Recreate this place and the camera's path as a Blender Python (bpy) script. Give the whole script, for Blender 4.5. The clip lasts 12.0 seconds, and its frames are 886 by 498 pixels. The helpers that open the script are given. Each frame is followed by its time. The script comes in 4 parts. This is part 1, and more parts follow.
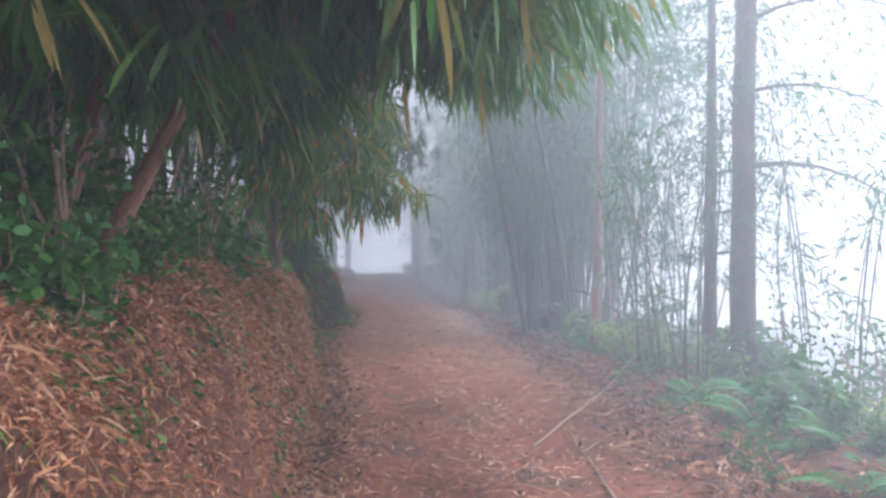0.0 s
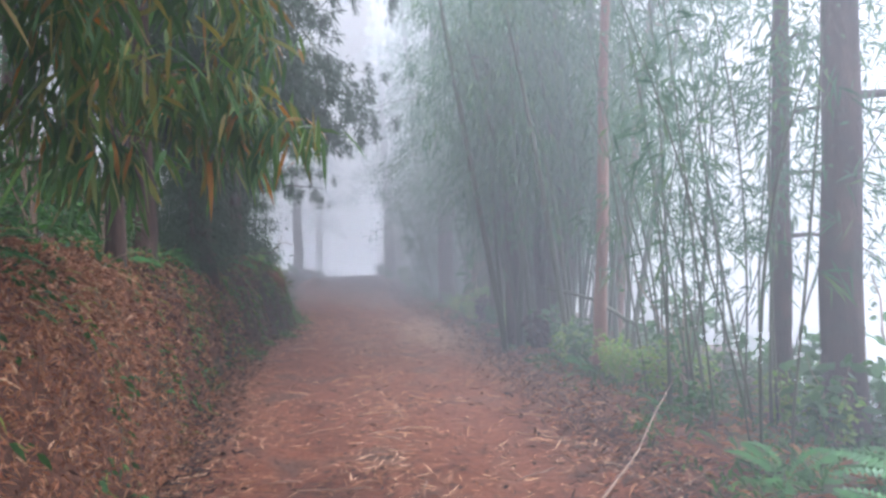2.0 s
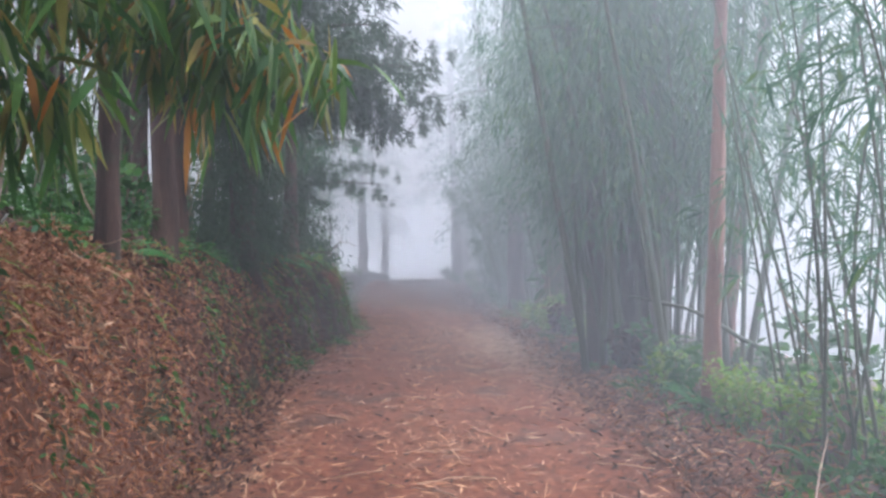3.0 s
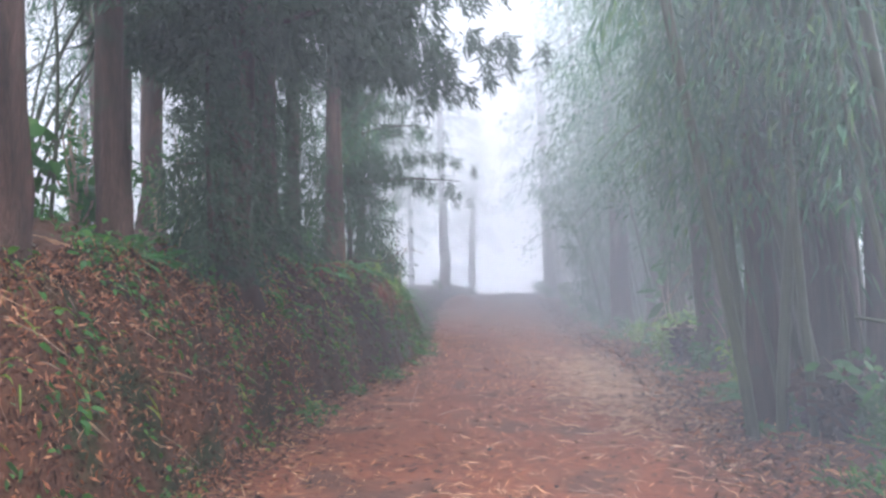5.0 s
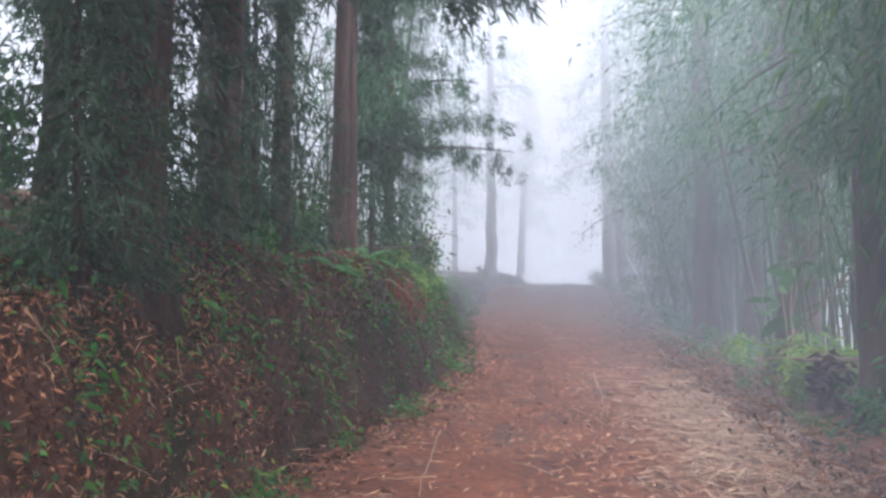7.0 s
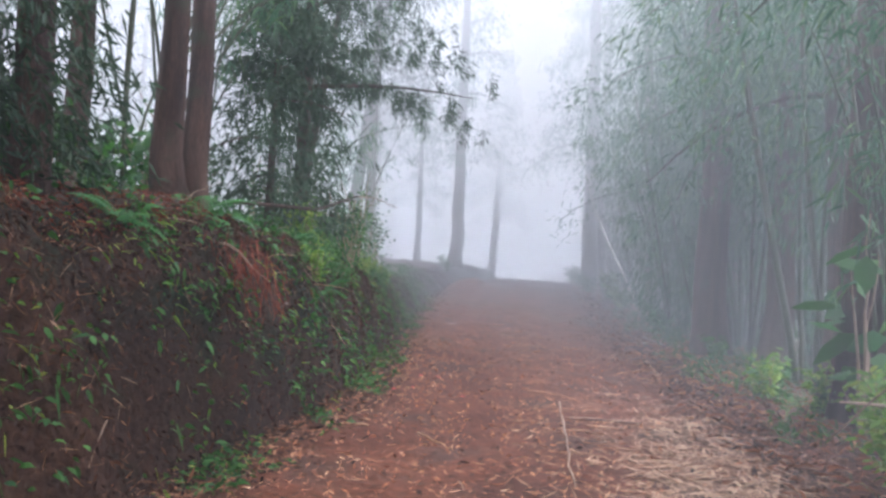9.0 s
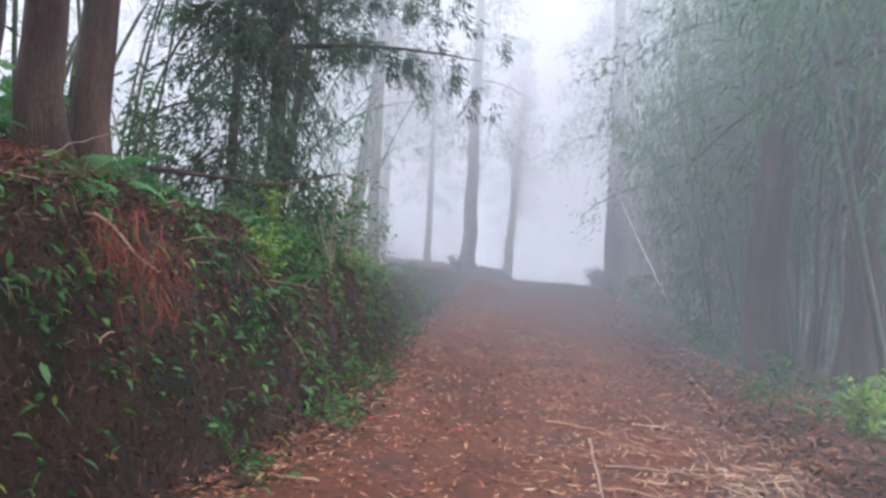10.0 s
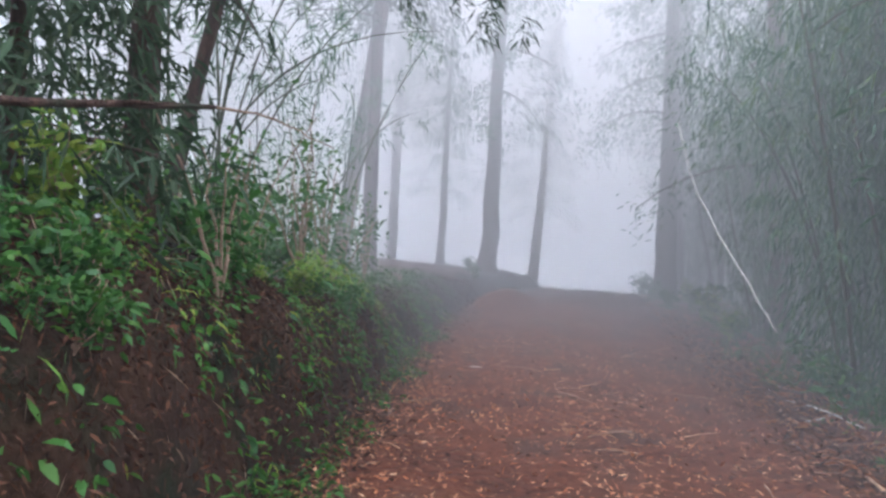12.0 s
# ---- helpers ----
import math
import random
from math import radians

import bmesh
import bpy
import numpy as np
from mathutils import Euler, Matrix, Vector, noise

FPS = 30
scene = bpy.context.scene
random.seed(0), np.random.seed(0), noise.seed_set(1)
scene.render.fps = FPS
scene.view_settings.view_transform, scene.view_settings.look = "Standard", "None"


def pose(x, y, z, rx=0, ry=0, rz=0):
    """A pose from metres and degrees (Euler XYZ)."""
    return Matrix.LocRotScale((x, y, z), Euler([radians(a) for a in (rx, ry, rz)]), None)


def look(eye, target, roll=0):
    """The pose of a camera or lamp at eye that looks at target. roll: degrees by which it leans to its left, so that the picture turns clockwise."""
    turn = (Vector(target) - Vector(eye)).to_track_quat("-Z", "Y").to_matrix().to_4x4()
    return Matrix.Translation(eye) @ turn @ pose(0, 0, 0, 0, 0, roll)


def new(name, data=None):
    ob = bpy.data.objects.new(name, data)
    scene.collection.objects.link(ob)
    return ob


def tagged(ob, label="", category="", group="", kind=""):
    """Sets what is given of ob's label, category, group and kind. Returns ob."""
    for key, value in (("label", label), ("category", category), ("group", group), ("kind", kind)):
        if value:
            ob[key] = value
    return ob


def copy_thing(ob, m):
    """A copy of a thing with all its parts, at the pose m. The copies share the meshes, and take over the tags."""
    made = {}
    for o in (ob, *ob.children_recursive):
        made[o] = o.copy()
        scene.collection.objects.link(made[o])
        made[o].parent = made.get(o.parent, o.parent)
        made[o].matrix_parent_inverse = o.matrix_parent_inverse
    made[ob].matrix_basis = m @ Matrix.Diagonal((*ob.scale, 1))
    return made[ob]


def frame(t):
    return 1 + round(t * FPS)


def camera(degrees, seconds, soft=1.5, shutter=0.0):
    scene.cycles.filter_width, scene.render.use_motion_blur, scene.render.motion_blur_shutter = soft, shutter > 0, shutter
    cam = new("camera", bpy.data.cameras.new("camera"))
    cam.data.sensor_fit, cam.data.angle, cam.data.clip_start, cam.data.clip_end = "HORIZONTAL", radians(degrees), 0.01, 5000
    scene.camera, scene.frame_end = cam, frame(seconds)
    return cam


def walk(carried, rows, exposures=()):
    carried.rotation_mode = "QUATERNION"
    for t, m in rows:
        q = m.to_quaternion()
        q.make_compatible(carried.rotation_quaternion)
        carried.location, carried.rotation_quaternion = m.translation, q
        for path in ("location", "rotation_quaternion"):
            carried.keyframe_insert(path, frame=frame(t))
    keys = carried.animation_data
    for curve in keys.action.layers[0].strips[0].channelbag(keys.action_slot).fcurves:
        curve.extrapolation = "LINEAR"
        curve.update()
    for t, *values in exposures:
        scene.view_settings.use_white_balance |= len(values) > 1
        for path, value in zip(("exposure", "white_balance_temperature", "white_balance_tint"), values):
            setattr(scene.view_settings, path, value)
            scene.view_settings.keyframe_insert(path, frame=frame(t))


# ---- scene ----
cam = camera(68.1, 12.0, soft=2.8)
PATH = [
    (0, (-0.127, 0.11, 1.768), (-0.079, 2.109, 1.786), -1.9),
    (0.5, (0.01, 0.927, 1.704), (0.07, 2.926, 1.726), -2.3),
    (1, (0.185, 1.69, 1.669), (0.289, 3.687, 1.693), -2.2),
    (1.5, (0.321, 2.439, 1.62), (0.429, 4.436, 1.645), -2.1),
    (2, (0.436, 3.206, 1.59), (0.526, 5.203, 1.617), -2.2),
    (2.5, (0.478, 3.918, 1.556), (0.445, 5.917, 1.597), -1.7),
    (3, (0.472, 4.628, 1.537), (0.353, 6.624, 1.585), -1.1),
    (3.2, (0.481, 4.898, 1.541), (0.273, 6.886, 1.598), -1.0),
    (4.8, (0.458, 7.466, 1.425), (0.088, 9.429, 1.536), -2.1),
    (5, (0.49, 7.825, 1.431), (0.086, 9.781, 1.532), -1.8),
    (5.5, (0.362, 8.524, 1.555), (-0.198, 10.442, 1.625), -0.5),
    (6, (0.211, 9.255, 1.583), (-0.346, 11.175, 1.65), 0.1),
    (6.5, (0.145, 9.833, 1.607), (-0.411, 11.753, 1.66), 0.1),
    (7, (0.018, 10.588, 1.631), (-0.532, 12.51, 1.678), 0.0),
    (7.5, (-0.099, 11.433, 1.608), (-0.639, 13.358, 1.655), -0.0),
    (7.7, (-0.198, 11.811, 1.642), (-0.691, 13.749, 1.674), 0.2),
    (9.3, (-0.076, 14.272, 1.334), (-0.586, 16.206, 1.37), 3.2),
    (9.5, (-0.11, 14.625, 1.307), (-0.648, 16.551, 1.345), 2.9),
    (10, (-0.298, 15.412, 1.301), (-0.843, 17.336, 1.344), 3.0),
    (10.5, (-0.507, 16.269, 1.325), (-1.11, 18.175, 1.363), 3.2),
    (11, (-0.703, 17.145, 1.344), (-1.311, 19.049, 1.384), 3.2),
    (11.5, (-0.923, 18.005, 1.386), (-1.528, 19.91, 1.433), 3.2),
    (12, (-1.088, 18.848, 1.44), (-1.696, 20.753, 1.477), 3.2),
]
walk(cam, [(t, look(eye, target, roll)) for t, eye, target, roll in PATH],
     exposures=[(0, -0.22), (1.5, -0.22), (3, -0.12), (4, 0.05), (5, 0.2), (7.5, 0.26), (9.5, 0.14), (12, 0.0)])

# ---- world: thick morning mist under a white overcast ----
w = bpy.data.worlds.new("world")
scene.world = w
w.use_nodes = True
w.cycles.volume_step_size = 12.0
wt = w.node_tree
sky = wt.nodes.new("ShaderNodeTexSky")
sky.sky_type, sky.sun_disc = "NISHITA", False
sky.sun_elevation, sky.sun_rotation = radians(42), radians(75)
wt.links.new(sky.outputs[0], wt.nodes["Background"].inputs[0])
wt.nodes["Background"].inputs[1].default_value = 0.1
mist = wt.nodes.new("ShaderNodeVolumeScatter")
mist.inputs["Color"].default_value = (0.95, 0.97, 1.0, 1)
mist.inputs["Anisotropy"].default_value = 0.25
# the mist is thin under the wood and thickens over the valley and towards the crest
place = wt.nodes.new("ShaderNodeNewGeometry")
axes = wt.nodes.new("ShaderNodeSeparateXYZ")
wt.links.new(place.outputs["Position"], axes.inputs[0])


def ramped(axis, a, b, lo, hi):
    n = wt.nodes.new("ShaderNodeMapRange")
    for key, value in (("From Min", a), ("From Max", b), ("To Min", lo), ("To Max", hi)):
        n.inputs[key].default_value = value
    wt.links.new(axes.outputs[axis], n.inputs["Value"])
    return n.outputs[0]


total = wt.nodes.new("ShaderNodeMath")
wt.links.new(ramped("X", -2.0, 3.6, 0.002, 0.046), total.inputs[0])
wt.links.new(ramped("Y", 22, 40, 0.0, 0.16), total.inputs[1])
wt.links.new(total.outputs[0], mist.inputs["Density"])
wt.links.new(mist.outputs[0], wt.nodes["World Output"].inputs["Volume"])


def cloud(name, watts, width, depth, m, colour=(0.9, 0.96, 1.16)):
    """An area lamp: the mist hides the true sky, so the overcast's light starts at the cloud base."""
    lamp = bpy.data.lights.new(name, "AREA")
    lamp.shape, lamp.size, lamp.size_y = "RECTANGLE", width, depth
    lamp.energy, lamp.color = watts * width * depth, colour
    new(name, lamp).matrix_world = m


cloud("overcast", 40, 130, 130, pose(8, 20, 19), (0.89, 0.96, 1.17))
cloud("bright_cloud_over_valley", 265, 40, 22, look((33, 24, 13), (6, 6, 2)), (0.83, 0.94, 1.24))
# added lamp behind the crest: brightens the far mist at the opening there
cloud("crest_mist_lamp", 290, 36, 16, look((-2, 66, 16), (-3, 40, 3)), (0.92, 0.97, 1.12))

# ---- materials ----


def material(name, colours, scale=6.0, rough=0.9, bump=0.3, island=False, leafy=0.0, stretch=(1, 1, 1), spots=None):
    """Noise at two scales between the given colours; island: a colour for each loose piece; leafy: share of light let through."""
    m = bpy.data.materials.new(name)
    m.use_nodes = True
    nt = m.node_tree
    bsdf = nt.nodes["Principled BSDF"]
    bsdf.inputs["Roughness"].default_value = rough
    bsdf.inputs["Specular IOR Level"].default_value = 0.25
    co = nt.nodes.new("ShaderNodeTexCoord")
    mp = nt.nodes.new("ShaderNodeMapping")
    mp.inputs["Scale"].default_value = stretch
    nt.links.new(co.outputs["Object"], mp.inputs[0])
    big, fine = nt.nodes.new("ShaderNodeTexNoise"), nt.nodes.new("ShaderNodeTexNoise")
    big.inputs["Scale"].default_value, big.inputs["Detail"].default_value = scale * 0.22, 4
    fine.inputs["Scale"].default_value, fine.inputs["Detail"].default_value = scale * 3.0, 6
    for n in (big, fine):
        nt.links.new(mp.outputs[0], n.inputs["Vector"])
    ramp = nt.nodes.new("ShaderNodeValToRGB")
    el = ramp.color_ramp.elements
    while len(el) < len(colours):
        el.new(0.5)
    for k, c in enumerate(colours):
        lo, hi = (0.0, 1.0) if island else (0.3, 0.7)
        el[k].position = lo + (hi - lo) * k / max(1, len(colours) - 1)
        el[k].color = (*c, 1)
    if island:
        geo = nt.nodes.new("ShaderNodeNewGeometry")
        src = geo.outputs["Random Per Island"]
    else:
        mix = nt.nodes.new("ShaderNodeMix")
        mix.inputs[0].default_value = 0.45
        nt.links.new(big.outputs[0], mix.inputs[2])
        nt.links.new(fine.outputs[0], mix.inputs[3])
        src = mix.outputs[0]
    nt.links.new(src, ramp.inputs[0])
    col = ramp.outputs[0]
    if spots:
        pn = nt.nodes.new("ShaderNodeTexNoise")
        pn.inputs["Scale"].default_value, pn.inputs["Detail"].default_value = spots[1], 5
        nt.links.new(co.outputs["Object"], pn.inputs["Vector"])
        pr = nt.nodes.new("ShaderNodeValToRGB")
        pr.color_ramp.elements[0].position, pr.color_ramp.elements[1].position = spots[2], spots[2] + 0.12
        nt.links.new(pn.outputs[0], pr.inputs[0])
        pm = nt.nodes.new("ShaderNodeMix")
        pm.data_type = "RGBA"
        nt.links.new(pr.outputs[0], pm.inputs[0])
        nt.links.new(col, pm.inputs[6])
        pm.inputs[7].default_value = (*spots[0], 1)
        col = pm.outputs[2]
    nt.links.new(col, bsdf.inputs["Base Color"])
    if bump:
        b = nt.nodes.new("ShaderNodeBump")
        b.inputs["Strength"].default_value, b.inputs["Distance"].default_value = bump, 0.03
        nt.links.new(fine.outputs[0], b.inputs["Height"])
        nt.links.new(b.outputs[0], bsdf.inputs["Normal"])
    if leafy:
        tr, mx = nt.nodes.new("ShaderNodeBsdfTranslucent"), nt.nodes.new("ShaderNodeMixShader")
        nt.links.new(col, tr.inputs[0])
        mx.inputs[0].default_value = leafy
        nt.links.new(bsdf.outputs[0], mx.inputs[1])
        nt.links.new(tr.outputs[0], mx.inputs[2])
        nt.links.new(mx.outputs[0], nt.nodes["Material Output"].inputs[0])
    return m


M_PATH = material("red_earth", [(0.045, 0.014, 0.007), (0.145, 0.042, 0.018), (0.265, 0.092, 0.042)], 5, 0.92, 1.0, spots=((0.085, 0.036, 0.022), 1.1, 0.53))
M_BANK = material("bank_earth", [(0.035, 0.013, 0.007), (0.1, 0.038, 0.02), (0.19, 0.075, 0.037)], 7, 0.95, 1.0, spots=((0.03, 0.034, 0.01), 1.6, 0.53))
M_FLOOR = material("forest_floor", [(0.035, 0.018, 0.012), (0.075, 0.035, 0.02), (0.12, 0.06, 0.03)], 6, 0.95, 0.8, spots=((0.03, 0.045, 0.015), 0.9, 0.56))
M_STRAW = material("dry_bamboo_litter", [(0.09, 0.032, 0.017), (0.4, 0.19, 0.095), (0.26, 0.1, 0.045), (0.64, 0.4, 0.24), (0.12, 0.045, 0.022), (0.34, 0.14, 0.07), (0.54, 0.29, 0.15)], 9, 0.75, 0, True)
M_SHEATH = material("pale_bamboo_sheath", [(0.2, 0.11, 0.065), (0.38, 0.23, 0.14), (0.28, 0.16, 0.1), (0.5, 0.33, 0.21)], 9, 0.7, 0, True)
M_DRY = material("dry_brown_leaves", [(0.06, 0.022, 0.012), (0.34, 0.13, 0.06), (0.16, 0.056, 0.026), (0.5, 0.25, 0.135), (0.22, 0.078, 0.035), (0.4, 0.155, 0.072)], 9, 0.85, 0, True, 0.15)
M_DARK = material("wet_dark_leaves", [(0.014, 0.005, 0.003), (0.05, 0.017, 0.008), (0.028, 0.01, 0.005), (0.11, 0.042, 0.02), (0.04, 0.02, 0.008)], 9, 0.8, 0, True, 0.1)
M_DEAD = material("rust_red_fronds", [(0.12, 0.025, 0.014), (0.24, 0.055, 0.028), (0.17, 0.04, 0.02)], 9, 0.85, 0, True, 0.2)
M_TWIG = material("dead_twig", [(0.12, 0.07, 0.05), (0.26, 0.17, 0.12), (0.4, 0.29, 0.2)], 30, 0.85, 0.3)
M_GREEN = material("green_leaf", [(0.025, 0.085, 0.015), (0.045, 0.14, 0.022), (0.03, 0.1, 0.03), (0.085, 0.19, 0.025)], 9, 0.5, 0, True, 0.35)
M_LIME = material("young_leaf", [(0.09, 0.2, 0.025), (0.16, 0.28, 0.04), (0.26, 0.3, 0.05)], 9, 0.5, 0, True, 0.5)
M_FERN = material("fern_green", [(0.03, 0.12, 0.025), (0.05, 0.18, 0.035), (0.04, 0.14, 0.04)], 9, 0.55, 0, True, 0.35)
M_BAMBOO = material("bamboo_leaf", [(0.03, 0.1, 0.02), (0.06, 0.16, 0.03), (0.04, 0.12, 0.03), (0.12, 0.22, 0.03), (0.05, 0.14, 0.025), (0.08, 0.17, 0.03), (0.04, 0.11, 0.025), (0.05, 0.13, 0.03), (0.3, 0.2, 0.05)], 9, 0.45, 0, True, 0.35)
M_TURNING = material("turning_bamboo_leaf", [(0.03, 0.1, 0.018), (0.06, 0.16, 0.025), (0.04, 0.12, 0.02), (0.14, 0.24, 0.035), (0.05, 0.14, 0.022), (0.08, 0.18, 0.03), (0.35, 0.27, 0.05), (0.04, 0.11, 0.02), (0.5, 0.18, 0.022)], 9, 0.45, 0, True, 0.35)
M_THICK = material("thicket_leaf", [(0.03, 0.095, 0.05), (0.06, 0.15, 0.075), (0.05, 0.125, 0.06), (0.12, 0.2, 0.06)], 9, 0.55, 0, True, 0.3)
M_NEEDLE = material("conifer_spray", [(0.02, 0.045, 0.022), (0.035, 0.07, 0.03), (0.028, 0.055, 0.028), (0.05, 0.075, 0.03)], 9, 0.6, 0, True, 0.2)
M_BARK = material("red_brown_bark", [(0.014, 0.009, 0.007), (0.055, 0.029, 0.021), (0.13, 0.072, 0.05)], 14, 0.92, 1.0, stretch=(3, 3, 0.35), spots=((0.035, 0.045, 0.025), 2.2, 0.55))
M_PALE = material("peeled_orange_bark", [(0.09, 0.04, 0.028), (0.17, 0.078, 0.052), (0.25, 0.125, 0.085)], 12, 0.85, 0.6, stretch=(2, 2, 0.4))
M_CULM = material("bamboo_culm", [(0.025, 0.033, 0.016), (0.055, 0.062, 0.03), (0.11, 0.1, 0.06)], 10, 0.5, 0.1, stretch=(1, 1, 0.3))
M_WHITE = material("bleached_wood", [(0.22, 0.2, 0.16), (0.46, 0.44, 0.4), (0.6, 0.58, 0.53)], 14, 0.8, 0.3)
M_RED = material("red_petal", [(0.6, 0.01, 0.02), (0.8, 0.03, 0.05)], 20, 0.5, 0)

# ---- mesh tools ----
RNG = np.random.default_rng(7)


def darken_along(m, colour, start, end):
    """Multiplies the earth's colour darker along the track, with a ragged limit."""
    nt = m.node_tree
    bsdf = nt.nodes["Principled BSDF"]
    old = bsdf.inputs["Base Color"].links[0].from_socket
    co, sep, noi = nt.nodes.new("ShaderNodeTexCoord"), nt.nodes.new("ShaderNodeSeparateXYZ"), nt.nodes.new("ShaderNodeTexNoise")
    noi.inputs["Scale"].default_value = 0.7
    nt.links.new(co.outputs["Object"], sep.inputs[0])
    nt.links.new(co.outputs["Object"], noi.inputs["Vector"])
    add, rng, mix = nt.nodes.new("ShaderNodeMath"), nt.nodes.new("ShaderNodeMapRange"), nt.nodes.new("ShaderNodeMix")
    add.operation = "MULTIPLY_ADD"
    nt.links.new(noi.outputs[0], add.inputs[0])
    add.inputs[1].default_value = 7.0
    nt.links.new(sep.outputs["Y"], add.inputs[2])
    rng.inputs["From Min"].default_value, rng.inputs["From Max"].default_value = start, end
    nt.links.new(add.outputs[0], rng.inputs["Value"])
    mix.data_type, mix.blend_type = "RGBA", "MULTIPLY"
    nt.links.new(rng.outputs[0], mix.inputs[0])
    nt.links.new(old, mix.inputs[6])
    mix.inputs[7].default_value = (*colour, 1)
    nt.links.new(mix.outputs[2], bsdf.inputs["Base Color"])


# the track's colour gets darker farther along
darken_along(M_PATH, (0.55, 0.52, 0.53), 16, 25)
# bank: damp earth, with shade under the trees also put into the colour
darken_along(M_BANK, (0.24, 0.27, 0.25), 12, 21)


def mesh_of(name, verts, faces, mat, smooth=False):
    me = bpy.data.meshes.new(name)
    me.from_pydata(np.asarray(verts, float).tolist(), [], [list(f) for f in faces] if not isinstance(faces, np.ndarray) else faces.tolist())
    for m in mat if isinstance(mat, (list, tuple)) else [mat]:
        me.materials.append(m)
    if smooth:
        me.polygons.foreach_set("use_smooth", np.ones(len(me.polygons), bool))
    me.update()
    return me


def part(name, me, parent=None, label="", m=None):
    ob = new(name, me)
    ob.parent = parent
    if m is not None:
        ob.matrix_basis = m
    return tagged(ob, label)


def thing(name, label, category, m=None, group="", kind=""):
    ob = tagged(new(name), label, category, group, kind)
    if m is not None:
        ob.matrix_basis = m
    return ob


def unit(v):
    return v / np.maximum(np.linalg.norm(v, axis=-1, keepdims=True), 1e-9)


def blades(base, way, length, width, droop=0.3, seg=2, twist=None):
    """Lance-shaped leaves: seg 1 is a folded pair of triangles, seg 2 a drooping blade."""
    base, way = np.asarray(base, float), unit(np.asarray(way, float))
    n = len(base)
    length, width = np.broadcast_to(length, n)[:, None], np.broadcast_to(width, n)[:, None]
    rnd = RNG.normal(size=(n, 3)) if twist is None else np.broadcast_to(twist, (n, 3))
    side = unit(np.cross(way, rnd))
    down = np.array([0, 0, -1.0]) * droop * length
    if seg == 1:
        mid = base + way * length * 0.45 + down * 0.25
        tip = base + way * length + down
        v = np.stack([base, mid + side * width / 2, tip, mid - side * width / 2], 1)
        f = np.array([[0, 1, 2], [0, 2, 3]])
    else:
        a, b = base + way * length * 0.3 + down * 0.08, base + way * length * 0.68 + down * 0.42
        tip = base + way * length * 0.97 + down
        v = np.stack([base, a - side * width * 0.46, a + side * width * 0.46, b - side * width * 0.42, b + side * width * 0.42, tip], 1)
        f = np.array([[0, 2, 1], [1, 2, 4], [1, 4, 3], [3, 4, 5]])
    k = v.shape[1]
    faces = (f[None] + (np.arange(n) * k)[:, None, None]).reshape(-1, 3)
    return v.reshape(-1, 3), faces


def join(*pieces):
    vs, fs, at = [], [], 0
    for v, f in pieces:
        vs.append(v)
        fs.append(np.asarray(f) + at)
        at += len(v)
    return np.concatenate(vs), np.concatenate(fs)


def tube(points, radii, sides=7, rough=0.0):
    """A tapered stem along points, as triangles."""
    p = np.asarray(points, float)
    r = np.broadcast_to(radii, len(p))
    t = unit(np.gradient(p, axis=0))
    up = np.where(np.abs(t[:, 2:3]) > 0.9, [[1.0, 0, 0]], [[0, 0, 1.0]])
    a = unit(np.cross(t, up))
    b = np.cross(t, a)
    ang = np.linspace(0, 2 * np.pi, sides, endpoint=False)
    wob = 1 + rough * RNG.normal(size=(len(p), sides))
    ring = p[:, None] + (r[:, None] * wob)[..., None] * (np.cos(ang)[None, :, None] * a[:, None] + np.sin(ang)[None, :, None] * b[:, None])
    v = ring.reshape(-1, 3)
    i, j = np.meshgrid(np.arange(len(p) - 1), np.arange(sides), indexing="ij")
    q0, q1 = i * sides + j, i * sides + (j + 1) % sides
    f = np.stack([np.stack([q0, q1, q1 + sides], -1), np.stack([q0, q1 + sides, q0 + sides], -1)], -2).reshape(-1, 3)
    v = np.concatenate([v, p[:1], p[-1:]])
    n0, n1 = len(v) - 2, len(v) - 1
    last = (len(p) - 1) * sides
    caps = [[n0, (k + 1) % sides, k] for k in range(sides)] + [[n1, last + k, last + (k + 1) % sides] for k in range(sides)]
    return v, np.concatenate([f, np.array(caps)])


def arc(p0, way, length, droop, n=7, wobble=0.0):
    """Points of a stem that starts along way and sags (droop > 0) or rises."""
    s = np.linspace(0, 1, n)[:, None]
    pts = np.asarray(p0, float) + unit(np.asarray(way, float)) * length * s - np.array([0, 0, 1.0]) * droop * length * s**2
    return pts + RNG.normal(size=(n, 3)) * wobble * s


# ---- the lie of the land ----
FOOT_Y, FOOT_X = [-60, 3, 5, 8, 10, 12, 14, 15.6, 18, 20, 24, 27, 31, 38, 60, 200], [-1.25, -1.28, -1.3, -1.55, -1.8, -2.25, -2.6, -2.66, -2.45, -2.65, -3.5, -4.3, -4.9, -4.3, -5.5, -12]
EDGE_Y, EDGE_X = [-60, 5, 9.5, 12, 15, 18.3, 20.8, 25, 29, 34, 42, 60, 200], [2.2, 2.2, 2.15, 1.98, 1.8, 1.55, 1.15, 0.65, 0.1, -0.6, -1.0, -2, -6]
HIGH_Y, HIGH_H = [-60, 6, 12, 18, 22, 26, 30, 34, 40], [1.9, 1.85, 1.8, 1.72, 1.45, 1.0, 0.7, 0.5, 0.35]


def soft(y, ys, xs):
    return sum(np.interp(y + d, ys, xs) for d in (-1.2, -0.6, 0, 0.6, 1.2)) / 5


def foot(y):
    return soft(y, FOOT_Y, FOOT_X)


def edge(y):
    return soft(y, EDGE_Y, EDGE_X)


def step(a, b, x):
    t = np.clip((x - a) / (b - a), 0, 1)
    return t * t * (3 - 2 * t)


